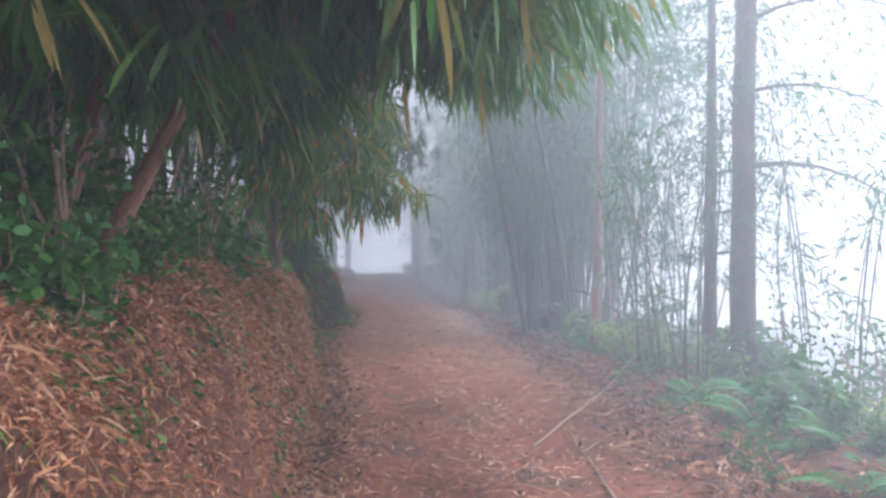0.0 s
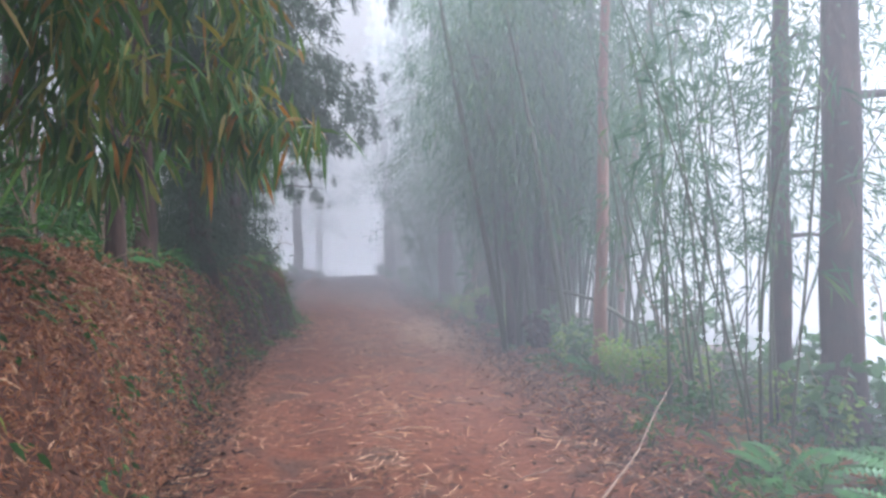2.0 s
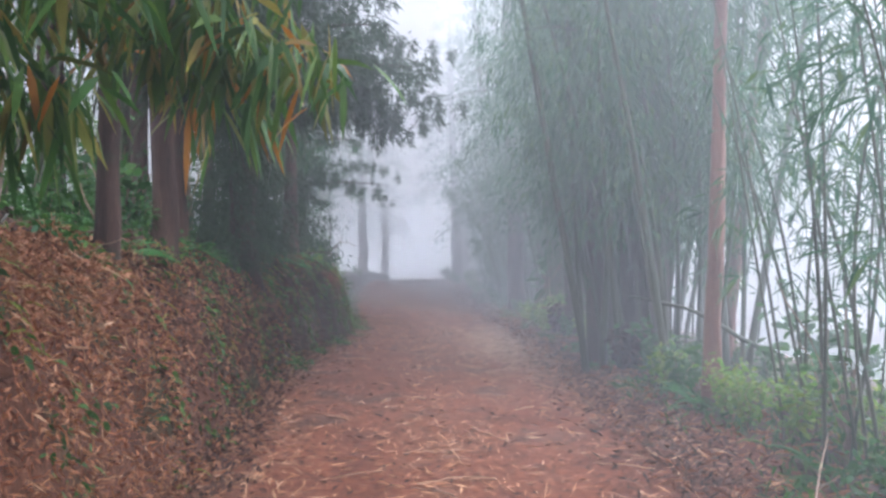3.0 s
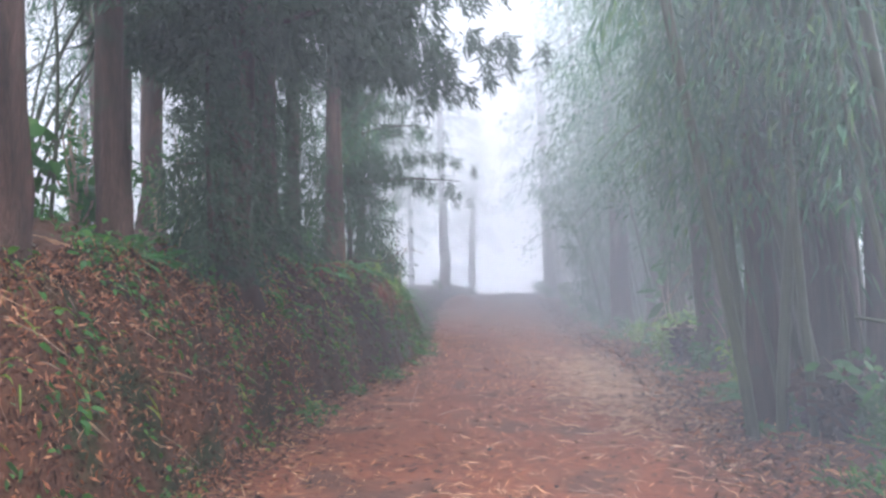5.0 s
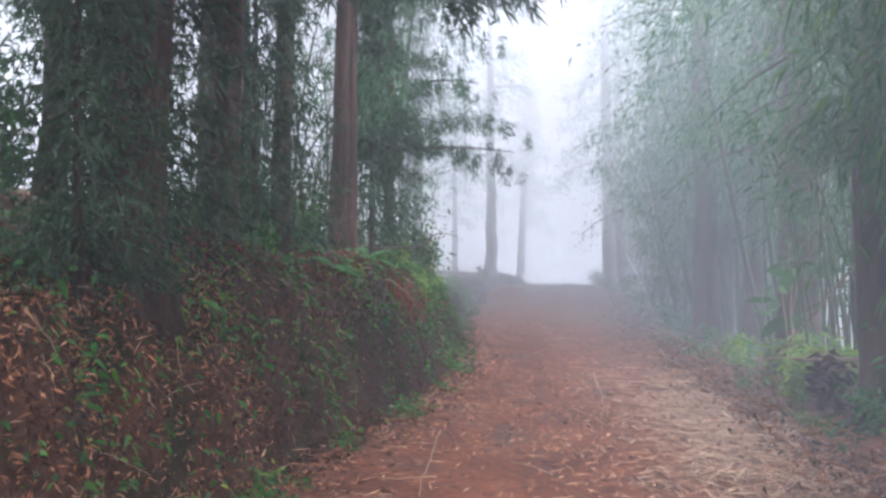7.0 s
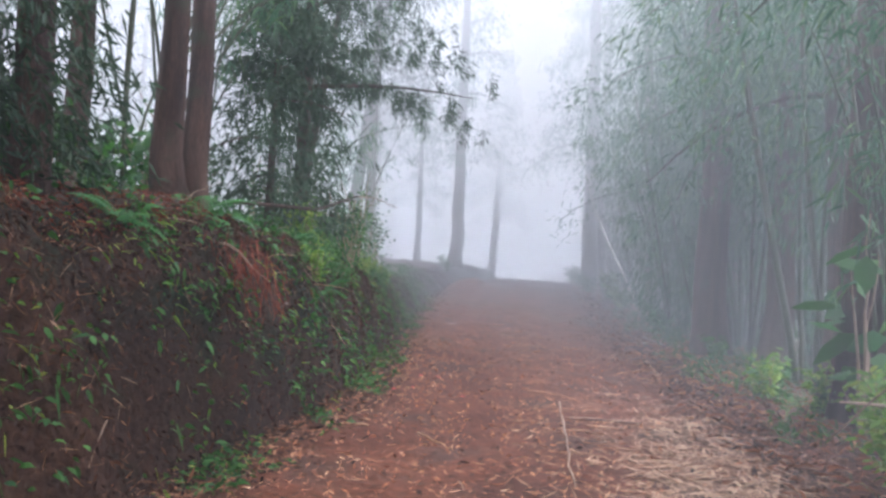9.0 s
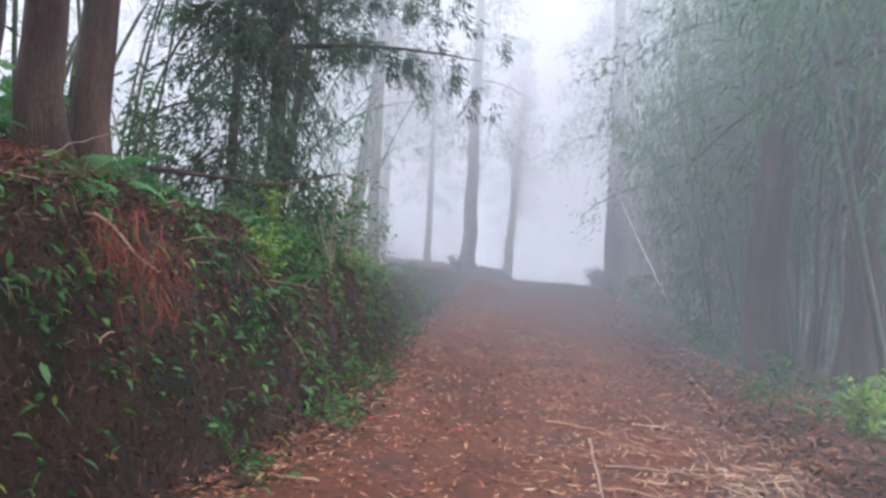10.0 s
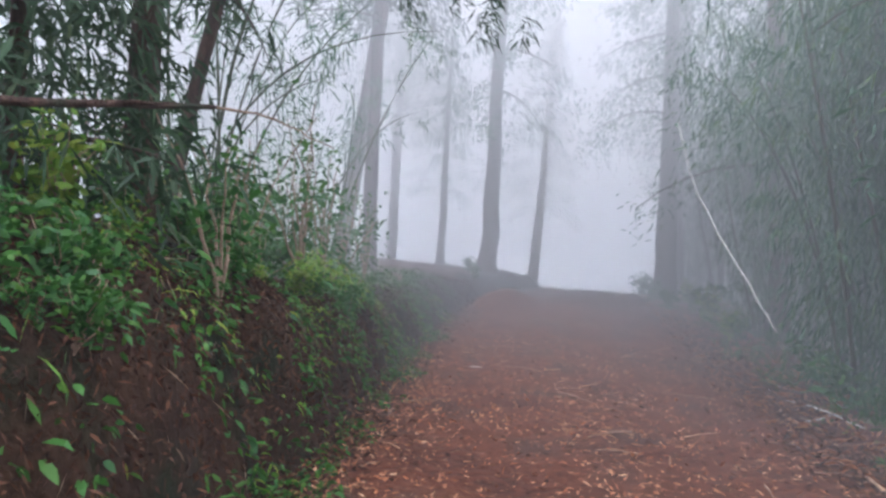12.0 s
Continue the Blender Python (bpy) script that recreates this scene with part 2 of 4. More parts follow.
def waves(x, y):
    return (np.sin(x * 2.3 + 1.7 * np.sin(y * 0.9)) + np.sin(y * 1.9 + 1.3 * np.sin(x * 1.4)) + 0.6 * np.sin(x * 5.1 + y * 3.7) + 0.5 * np.sin(y * 6.3 - x * 4.4 + 1.0)) / 3.1


def land(x, y):
    """Height of the ground: a worn track, a steep cut bank on its uphill side, a drop on the other."""
    x, y = np.asarray(x, float), np.asarray(y, float)
    f, e = foot(y), edge(y)
    base = 0.8 * step(25, 38, y) - 0.11 * np.maximum(0, y - 38.6) * step(38, 42, y)
    base = np.maximum(base, -9)
    d = f + 0.1 * waves(y * 1.3, y * 0.7) - x
    h = np.interp(y, HIGH_Y, HIGH_H) * (1 + 0.08 * waves(y * 0.8, x * 0.3))
    face = np.interp(d, [-0.25, 0, 0.1, 0.22, 0.38, 0.62, 1.1], [0, 0.05, 0.36, 0.62, 0.82, 0.94, 1.0])
    hill = 0.17 * np.clip(d - 0.6, 0, 18) * np.interp(y, [-60, 20, 30, 40], [1, 1, 0.45, 0.2])
    z = base + h * face + hill
    z = z + face * (0.07 * waves(x * 3, y * 3.1) + 0.05 * waves(x * 7 + 3, y * 6.5))
    r = x - e
    z = z + 0.1 * step(-0.2, 0.7, r) * (1 + 0.5 * waves(x * 2, y * 2))
    fall = np.interp(y, [-60, 9, 13, 40, 60], [1.3, 1.3, 3.2, 3.2, 1.5])
    z = z - 0.55 * np.clip(r - fall, 0, 30)
    mid = step(0.0, 0.4, x - f) * step(0.0, 0.3, e - x)
    u = (x - f) / np.maximum(e - f, 0.5)
    z = z + mid * (0.014 * waves(x * 3.3, y * 2.7) + 0.008 * waves(x * 9.1 + 2, y * 8.3) - 0.03 * (np.exp(-(((u - 0.3) / 0.09) ** 2)) + np.exp(-(((u - 0.72) / 0.09) ** 2))) + 0.02)
    z = z + 0.35 * np.exp(-(((x + 4.1) / 0.6) ** 2) - ((y - 33) / 1.2) ** 2)
    return z


def build_ground():
    ys = np.concatenate([-60 + np.cumsum(np.r_[0, np.full(10, 5.5)]), np.arange(-4, 0, 0.5), np.arange(0, 28, 0.09), np.arange(28, 42, 0.25), 42 + np.cumsum(np.linspace(0.5, 9, 34))])
    left = np.concatenate([np.arange(-0.3, 1.2, 0.045), np.arange(1.2, 4, 0.2), 4 + np.cumsum(np.linspace(0.4, 9, 26))])
    inner = np.linspace(0, 1, 36)[1:-1]
    right = np.concatenate([np.arange(0, 2.4, 0.12), 2.4 + np.cumsum(np.linspace(0.3, 9, 28))])
    f, e = foot(ys)[:, None], edge(ys)[:, None]
    x = np.concatenate([(f - left[None])[:, ::-1], (f + 0.3) + (e - f - 0.3) * inner[None], e + right[None]], 1)
    y = np.repeat(ys[:, None], x.shape[1], 1)
    v = np.stack([x, y, land(x, y)], -1)
    rows, cols = x.shape
    i, j = np.meshgrid(np.arange(rows - 1), np.arange(cols - 1), indexing="ij")
    q = i * cols + j
    faces = np.stack([q, q + 1, q + cols + 1, q + cols], -1).reshape(-1, 4)
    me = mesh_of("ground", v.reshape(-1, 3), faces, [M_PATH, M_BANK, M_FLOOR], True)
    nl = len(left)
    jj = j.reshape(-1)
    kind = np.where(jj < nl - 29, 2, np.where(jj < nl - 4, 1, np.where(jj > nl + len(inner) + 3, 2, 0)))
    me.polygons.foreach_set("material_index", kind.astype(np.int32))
    tagged(new("ground", me), "red earth track below a steep brown cut bank", "ground", kind="structure")


build_ground()


def on(x, y, dz=0.0):
    return float(land(x, y)) + dz


# ---- kinds of things ----


def crown_of(z0, top, reach, branches, per, seed, size=0.24, hang=0.5, weep=0.0):
    """Drooping sprays of a conifer round an upright axis: leaves and the boughs that bear them."""
    rs = np.random.default_rng(seed)
    pos, way, boughs = [], [], []
    for k in range(branches):
        u = ((k + rs.random()) / branches) ** (1.7 if weep else 1.0)
        z = z0 + (top - z0) * u
        l = reach * (1 - u**1.4) * (0.6 + 0.5 * rs.random()) + 0.25
        a = k * 2.4 + rs.normal() * 0.4
        if weep:
            l *= 0.25 + 0.75 * (0.5 + 0.5 * np.cos(a)) ** 0.8
        out = np.array([np.cos(a), np.sin(a), 0.15])
        sag = (0.08 + 0.2 * rs.random()) if weep else (0.25 + 0.3 * rs.random())
        pts = np.array([0, 0, z]) + out * l * np.linspace(0, 1, 6)[:, None] - np.array([0, 0, 1]) * sag * l * np.linspace(0, 1, 6)[:, None] ** 2
        boughs.append(tube(pts, np.linspace(0.012 + 0.012 * l, 0.006, 6), 5))
        s = rs.random(per) ** 0.7
        p = np.array([0, 0, z]) + out * l * s[:, None] - np.array([0, 0, 1]) * sag * l * s[:, None] ** 2
        off = rs.normal(size=(per, 3)) * np.array([0.16, 0.16, 0.1]) * (0.5 + l * 0.35)
        off[:, 2] -= np.abs(rs.normal(size=per)) * 0.11 * l
        if weep:
            knots = rs.integers(0, 16, per)
            along = (0.15 + 0.85 * (np.arange(16) + rs.random(16)) / 16)[knots]
            p = np.array([0, 0, z]) + out * l * along[:, None] - np.array([0, 0, 1]) * sag * l * along[:, None] ** 2
            off = (rs.normal(size=(16, 3)) * np.array([0.14, 0.14, 0.04]))[knots] + rs.normal(size=(per, 3)) * 0.035
            off[:, 2] -= weep * rs.random(per) * (0.12 + 0.34 * rs.random(16))[knots]
        pos.append(p + off)
        way.append(out[None] * 0.5 + rs.normal(size=(per, 3)) * 0.55 + np.array([0, 0, -hang]))
    pos, way = np.concatenate(pos), np.concatenate(way)
    n = len(pos)
    return blades(pos, way, size * (0.6 + 0.8 * rs.random(n)), size * (0.16 if weep else 0.2) * (0.7 + 0.6 * rs.random(n)), 0.25, 1), boughs


def trunk_mesh(height, radius, lean=(0.0, 0.0), mat=None, sides=14, seed=1, flare=1.35):
    z = np.r_[-0.35, 0, 0.12, 0.35, 0.8, np.linspace(1.4, height, 12)]
    rs = np.random.default_rng(seed)
    bend = np.cumsum(rs.normal(size=(len(z), 2)) * 0.02 * radius / 0.15, 0)
    pts = np.stack([lean[0] * z + bend[:, 0], lean[1] * z + bend[:, 1], z], -1)
    grow = np.interp(z, [-0.35, 0, 0.12, 0.35, 0.8], [flare * 1.1, flare, flare * 0.9, 1.12, 1.0])
    return mesh_of("trunk", *tube(pts, radius * grow * (1 - 0.72 * np.clip(z, 0, None) / height), sides, 0.06), mat or M_BARK, True)


def make_tree(radius, height, z0, reach, branches, per, seed, label, bark=None, size=0.24, leaf=None, name="conifer_tree", lean=(0.0, 0.0), weep=0.0):
    tree = thing(name, label, "tree")
    part("trunk", trunk_mesh(height, radius, lean, bark, 18, seed), tree)
    sprays, boughs = crown_of(z0, height, reach, branches, per, seed, size, weep=weep)
    v = sprays[0].copy()
    v[:, 0] += lean[0] * v[:, 2]
    v[:, 1] += lean[1] * v[:, 2]
    part("crown", mesh_of("crown", v, sprays[1], leaf or M_NEEDLE), tree, "hanging dark green sprays")
    for b in boughs[:: max(1, len(boughs) // 9)]:
        bv = b[0].copy()
        bv[:, 0] += lean[0] * bv[:, 2]
        bv[:, 1] += lean[1] * bv[:, 2]
        part("limb", mesh_of("limb", bv, b[1], bark or M_BARK, True), tree)
    return tree


def make_bamboo(culms, height, spread, leaves, seed, label, arch=(0.0, 0.0), size=0.17, leaf=None, low=0.35, seg=1, radius=0.02, rnd=0.35, side_len=0.5, hang=0.45, broad=0.105, sag=None):
    """A clump: each culm bows at its top; leaves stand in drooping tufts on side twigs."""
    rs = np.random.default_rng(seed)
    clump = thing("bamboo_clump", label, "bamboo")
    pos, way = [], []
    for k in range(culms):
        a = rs.random() * 6.28
        b = np.array([np.cos(a), np.sin(a), 0]) * spread * rs.random() ** 0.5
        h = height * (0.7 + 0.45 * rs.random())
        tilt = np.array([np.cos(a), np.sin(a), 0]) * 0.12 + rs.normal(size=3) * 0.06
        s = np.linspace(0, 1, 14)[:, None]
        bow = np.array([arch[0], arch[1], 0]) * (0.8 + 0.4 * rs.random()) + rs.normal(size=3) * np.array([rnd, rnd, 0])
        pts = b + np.array([0, 0, 1]) * h * (s - (sag or 0.28 * min(1.6, np.linalg.norm(bow) / 2)) * s**3) + tilt * h * s + bow * s**2.2
        pts[0, 2] -= 0.2
        r = radius * (0.7 + 0.6 * rs.random())
        rad = np.interp(np.arange(14) / 13, [0, 0.6, 1], [r, r * 0.75, r * 0.15])
        part("culm", mesh_of("culm", *tube(pts, rad, 7), M_CULM, True), clump)
        per = leaves // culms
        tufts = max(6, per // 9)
        u = low + (1 - low) * rs.random(tufts) ** 0.8
        cx = np.stack([np.interp(u, s[:, 0], pts[:, c]) for c in range(3)], -1)
        out = unit(rs.normal(size=(tufts, 3)) * np.array([1, 1, 0.35]))
        cx = cx + out * (side_len * rs.random(tufts))[:, None] + np.array([0, 0, -0.1])
        idx = rs.integers(0, tufts, per)
        pos.append(cx[idx] + rs.normal(size=(per, 3)) * 0.07)
        way.append(out[idx] * 0.55 + rs.normal(size=(per, 3)) * 0.45 + np.array([0, 0, -hang]))
    pos, way = np.concatenate(pos), np.concatenate(way)
    n = len(pos)
    me = mesh_of("foliage", *blades(pos, way, size * (0.6 + 0.8 * rs.random(n)), size * broad * (0.8 + 0.5 * rs.random(n)), 0.3, seg), leaf or M_BAMBOO)
    part("foliage", me, clump, "long drooping narrow leaves")
    return clump


def make_fern(label, fronds=8, length=0.7, seed=1, mat=None):
    fern = thing("fern", label, "fern")
    n = 17
    s = np.linspace(0.12, 1, n)
    z = 0.62 * s - 0.62 * s**2.1
    rib = np.stack([s * length * 0.9, 0 * s, z * length], -1)
    wid = length * 0.26 * np.sin(np.pi * np.clip(s * 0.9 + 0.06, 0, 1)) ** 0.8
    base = np.concatenate([rib, rib])
    way = np.concatenate([np.stack([0.35 + 0 * s, 1 + 0 * s, -0.15 + 0 * s], -1), np.stack([0.35 + 0 * s, -1 + 0 * s, -0.15 + 0 * s], -1)])
    pin = blades(base, way, np.r_[wid, wid], length * 0.055, 0.15, 1, np.array([0, 0, 1.0]) + 0.0)
    stem = tube(np.concatenate([[[0, 0, 0]], rib]), np.linspace(0.006, 0.002, n + 1), 4)
    me = mesh_of("frond", *join(pin, stem), mat or M_FERN)
    rs = np.random.default_rng(seed)
    for k in range(fronds):
        part("frond", me, fern, "", pose(0, 0, 0, rs.normal() * 8, rs.normal() * 14 - 4, k * 360 / fronds + rs.normal() * 14))
    return fern


def make_shrub(label, height=0.7, stems=6, leaves=260, size=0.09, seed=1, mat=None, name="shrub", wide=0.45):
    rs = np.random.default_rng(seed)
    shrub = thing(name, label, "shrub")
    pos, way = [], []
    for k in range(stems):
        a = k * 6.28 / stems + rs.normal() * 0.3
        h = height * (0.6 + 0.5 * rs.random())
        out = np.array([np.cos(a), np.sin(a), 0]) * wide * rs.random()
        s = np.linspace(0, 1, 7)[:, None]
        pts = out * s**1.4 * h / height + np.array([0, 0, h]) * (s - 0.15 * s**2) + rs.normal(size=(7, 3)) * 0.015
        pts[0] = (0, 0, -0.05)
        part("stem", mesh_of("stem", *tube(pts, np.linspace(0.007, 0.002, 7) * (0.6 + height), 5), M_TWIG), shrub)
        per = leaves // stems
        u = 0.2 + 0.8 * rs.random(per)
        pos.append(np.stack([np.interp(u, s[:, 0], pts[:, c]) for c in range(3)], -1) + rs.normal(size=(per, 3)) * 0.07 * height)
        way.append(rs.normal(size=(per, 3)) * np.array([1, 1, 0.5]) + out * 0.6)
    pos, way = np.concatenate(pos), np.concatenate(way)
    n = len(pos)
    part("leaves", mesh_of("leaves", *blades(pos, way, size * (0.6 + 0.8 * rs.random(n)), size * 0.5 * (0.7 + 0.5 * rs.random(n)), 0.2, 2), mat or M_GREEN), shrub)
    return shrub


def put(proto, used, x, y, turn=0.0, scale=1.0, dz=0.0, tilt=(0.0, 0.0)):
    """The prototype itself the first time, then copies of it."""
    m = pose(x, y, on(x, y, dz), tilt[0], tilt[1], turn)
    if used:
        ob = copy_thing(proto, m)
    else:
        ob = proto
        ob.matrix_basis = m
    ob.scale = (scale, scale, scale)
    return ob


class Kind:
    """A prototype and its copies."""

    def __init__(self, proto, group=""):
        self.proto, self.used = proto, False
        if group:
            proto["group"] = group

    def put(self, *a, label="", **k):
        ob = put(self.proto, self.used, *a, **k)
        self.used = True
        return tagged(ob, label)


# ---- the wood on the uphill side ----
CON_A = Kind(make_tree(0.15, 15, 5.2, 1.8, 46, 100, 11, "tall conifer with a red-brown trunk on the wooded slope", size=0.22), "conifers of the wood")
CON_B = Kind(make_tree(0.115, 13, 4.0, 1.6, 46, 95, 12, "slender conifer with a dark mossy trunk on the slope", size=0.2), "conifers of the wood")
CON_C = Kind(make_tree(0.2, 17, 6.0, 2.2, 50, 100, 13, "thick old conifer with ridged red-brown bark", size=0.24), "conifers of the wood")
CYPRESS = Kind(make_tree(0.19, 13, 2.5, 3.3, 120, 800, 14, "large dark cypress with boughs hanging over the track", size=0.15, weep=1.0), "dark cypresses")
WEEPER = Kind(make_tree(0.11, 11, 2.3, 2.8, 70, 480, 16, "slim conifer with thin weeping boughs over the bank", size=0.115, weep=0.8), "dark cypresses")
YOUNG = Kind(make_tree(0.06, 5.2, 0.25, 0.95, 60, 190, 15, "young dark conifer leafy down to the ground", size=0.14, name="young_conifer"), "young conifers")

CON_B.put(-2.25, 9.2, 40, scale=0.68, tilt=(0, 1.5))
CON_B.put(-2.62, 10.9, 160)
CYPRESS.put(-3.05, 14.15, 10)
CON_A.put(-3.5, 15.6, 75)
CON_B.put(-3.8, 17.3, 200)
CON_B.put(-3.7, 18.5, 310, tilt=(0, 4))
CON_B.put(-3.72, 18.85, 15, scale=0.95, tilt=(0, 1))
WEEPER.put(-3.5, 12.8, 4, scale=1.2)
WEEPER.put(-4.5, 22.5, -5)
YOUNG.put(-4.4, 21.5, 30, scale=0.95)
CON_B.put(-4.95, 23.2, 80, scale=0.6, tilt=(0, 14))
YOUNG.put(-3.9, 16.9, 100, scale=0.8)
YOUNG.put(-3.3, 14.6, 220, scale=0.7)
YOUNG.put(-3.0, 13.6, 120, scale=0.55)
CON_A.put(-6.9, 31.9, 190, scale=1.05)
CON_C.put(-8.0, 32.3, 30, tilt=(0, 6))

for x, y, a in ((-5.6, 11.8, 0), (-7.0, 14.2, 50), (-6.2, 16.4, 120), (-8.4, 12.6, 200), (-4.9, 9.2, 80), (-7.4, 10.0, 300)):
    (CON_A, CON_B)[int(a / 10) % 2].put(x, y, a)
rs = np.random.default_rng(5)
spots = [(-2.1, 9.4), (-2.84, 11.1), (-2.98, 14.15), (-3.5, 15.6), (-3.75, 18.1), (-4.4, 22.4), (-6.9, 31.9), (-8, 32.3), (-5.3, 36.2), (-5.6, 45), (-6.6, 41), (-7.3, 38.5)]
tries = 0
while len(spots) < 38 and tries < 3000:
    tries += 1
    y = rs.uniform(-6, 52)
    x = float(foot(y)) - 2.6 - 14 * rs.random()
    if all((x - a) ** 2 + (y - b) ** 2 > 2.6**2 for a, b in spots):
        spots.append((x, y))
        if y > 26 and x > -14:
            continue
        (CON_A, CON_B, CON_C, CON_A, CON_B)[rs.integers(0, 5)].put(x, y, rs.uniform(0, 360), scale=rs.uniform(0.8, 1.1), tilt=(rs.normal() * 1.5, rs.normal() * 1.5))

# ---- bamboo that arches over the track ----
OVER = Kind(make_bamboo(8, 4.2, 0.4, 7600, 21, "arching bamboo with long drooping green leaves", arch=(2.7, 0.1), size=0.25, seg=2, low=0.4, rnd=0.4, side_len=0.6, hang=0.9, radius=0.016, broad=0.13, sag=0.66), "arching bamboo")
for x, y, a, k in ((-3.2, 2.0, -12, 1.05), (-3.0, 3.0, 8, 1.05), (-3.2, 3.8, -6, 1.2), (-2.9, 4.6, 12, 1.1), (-3.3, 4.6, 2, 1.35), (-3.1, 5.2, -6, 1.1), (-3.9, 6.4, 0, 1.55)):
    OVER.put(x, y, a, scale=k)
TUFT = Kind(make_bamboo(5, 3.7, 0.25, 1500, 23, "low bamboo bough with green, yellow and orange hanging leaves", arch=(2.2, 0.0), leaf=M_TURNING, size=0.26, seg=2, low=0.78, rnd=0.25, side_len=0.45, hang=1.0, radius=0.012, broad=0.13, sag=0.78), "arching bamboo")
TUFT.put(-2.6, 7.3, 2, scale=0.92)
SLANT = Kind(make_bamboo(9, 5.0, 0.5, 900, 22, "thin slanting bamboo culms with few leaves", arch=(0.8, 0.3), leaf=M_THICK, low=0.6, rnd=0.7, radius=0.018), "slanting bamboo")
for x, y, a in ((-3.9, 6.4, 0), (-4.6, 8.8, 200), (-4.2, 10.6, 120), (-4.9, 19.7, 20), (-5.4, 20.9, 330), (-3.6, 3.4, 90), (-6.0, 25.2, 0), (-5.0, 13.2, 40), (-6.6, 28.5, 100)):
    SLANT.put(x, y, a)

# ---- thicket on the downhill side ----
THICK_A = Kind(make_bamboo(11, 6.5, 0.7, 11000, 31, "dense tall bamboo thicket grey-green in the mist", arch=(-0.3, 0), leaf=M_THICK, low=0.06, size=0.13, rnd=0.6, side_len=0.7, radius=0.026, broad=0.15, hang=1.1), "thicket beside the track")
THICK_B = Kind(make_bamboo(13, 5.0, 0.8, 10000, 32, "leafy bamboo thicket with hanging foliage", arch=(-0.2, 0.2), leaf=M_THICK, low=0.04, size=0.125, rnd=0.6, side_len=0.6, radius=0.02, broad=0.15, hang=1.1), "thicket beside the track")
THIN = Kind(make_bamboo(7, 4.2, 0.45, 560, 33, "sparse thin bamboo stems against the bright valley", arch=(0.1, 0), leaf=M_THICK, low=0.3, size=0.17, rnd=0.4, radius=0.012), "sparse bamboo stems")
COLUMN = Kind(make_bamboo(9, 6.5, 0.5, 7500, 34, "close stand of tall straight culms dim in the mist", arch=(0.1, 0), leaf=M_THICK, low=0.36, size=0.13, rnd=0.35, side_len=0.75, radius=0.038, broad=0.15, hang=1.0), "stands of tall culms")
rs = np.random.default_rng(9)
for y in np.arange(23.2, 41, 1.1):
    x = float(edge(y)) + 1.5 + 0.45 * rs.random()
    (THICK_A, THICK_B, COLUMN)[rs.integers(0, 3)].put(x, y + rs.normal() * 0.2, rs.uniform(-40, 40), scale=rs.uniform(0.8, 1.15))
    if y > 29:
        (THICK_A, THICK_B)[rs.integers(0, 2)].put(x + 1.2 + rs.random(), y + rs.normal() * 0.5, rs.uniform(0, 360), scale=rs.uniform(0.9, 1.3))
for x, y, k in ((2.95, 12.3, 0), (3.0, 13.6, 2), (2.85, 14.9, 0), (2.6, 16.0, 2), (3.3, 15.6, 0), (2.75, 17.1, 0), (3.6, 13.0, 2), (3.4, 17.0, 2)):
    (COLUMN, THICK_B, THIN)[k].put(x, y, rs.uniform(0, 360), scale=rs.uniform(0.8, 1.05) * (0.75 if k == 1 else 1))
for x, y, k, c in ((2.35, 14.2, 0, 1.15), (2.7, 14.8, 0, 1.25), (2.95, 13.7, 0, 1.1), (3.3, 24.0, 0, 1.3), (2.7, 25.8, 0, 1.4), (2.6, 28.4, 0, 1.4)):
    (COLUMN, THICK_A)[k].put(x, y, rs.uniform(0, 360), scale=c)
for x, y, a in ((3.1, 8.2, 0), (3.3, 9.0, 90), (2.95, 9.7, 200), (4.3, 7.3, 40), (3.4, 10.2, 120)):
    THIN.put(x, y, a)

RIGHT_A = Kind(make_tree(0.165, 13, 2.7, 2.0, 52, 170, 41, "tall misty tree with a grey trunk beside the track", size=0.13, leaf=M_THICK, name="tree", lean=(0.05, 0)), "trees on the valley side")
RIGHT_B = Kind(make_tree(0.26, 15, 4.5, 2.6, 50, 210, 42, "thick dark trunk with ragged foliage at the thicket's edge", size=0.14, leaf=M_THICK, name="tree"), "trees on the valley side")
RED_T = Kind(make_tree(0.085, 9, 5.0, 1.4, 24, 90, 43, "slim tree with peeling orange-brown bark", bark=M_PALE, size=0.26, leaf=M_THICK, name="tree", lean=(0.06, 0)), "trees on the valley side")
RIGHT_A.put(3.86, 8.3, 0)
RIGHT_A.put(3.66, 8.86, 10, scale=0.58)
RED_T.put(2.7, 11.2, 0)
RED_T.put(3.3, 12.6, 30, tilt=(0, 9))
RIGHT_B.put(2.1, 14.35, 20, scale=0.55)
RIGHT_B.put(2.75, 14.2, 140, scale=0.5)
RIGHT_B.put(2.2, 20.5, 0)
RIGHT_B.put(2.2, 17.5, 120, scale=0.8)
RIGHT_B.put(1.55, 25.0, 240)
RIGHT_B.put(-0.75, 36.2, 200)
RIGHT_B.put(-0.55, 38.6, 100)
RIGHT_A.put(2.7, 14.6, 90)
RIGHT_B.put(2.5, 15.5, 60, scale=0.62)
RIGHT_B.put(2.95, 13.9, 300, scale=0.5)
RIGHT_B.put(2.75, 16.3, 33, scale=0.7)
RIGHT_B.put(2.6, 18.9, 190, scale=0.75)
RIGHT_A.put(2.5, 22.2, 140, scale=1.2)
RIGHT_A.put(2.2, 23.6, 50, scale=1.1)
RIGHT_A.put(1.75, 26.8, 250, scale=1.1)
RIGHT_A.put(0.9, 31, 180)
RIGHT_A.put(2.2, 27.5, 30)
RIGHT_B.put(2.6, 30, 77)
RIGHT_B.put(1.2, 35, 17)
RIGHT_B.put(-7.4, 38.5, 310, scale=0.5)
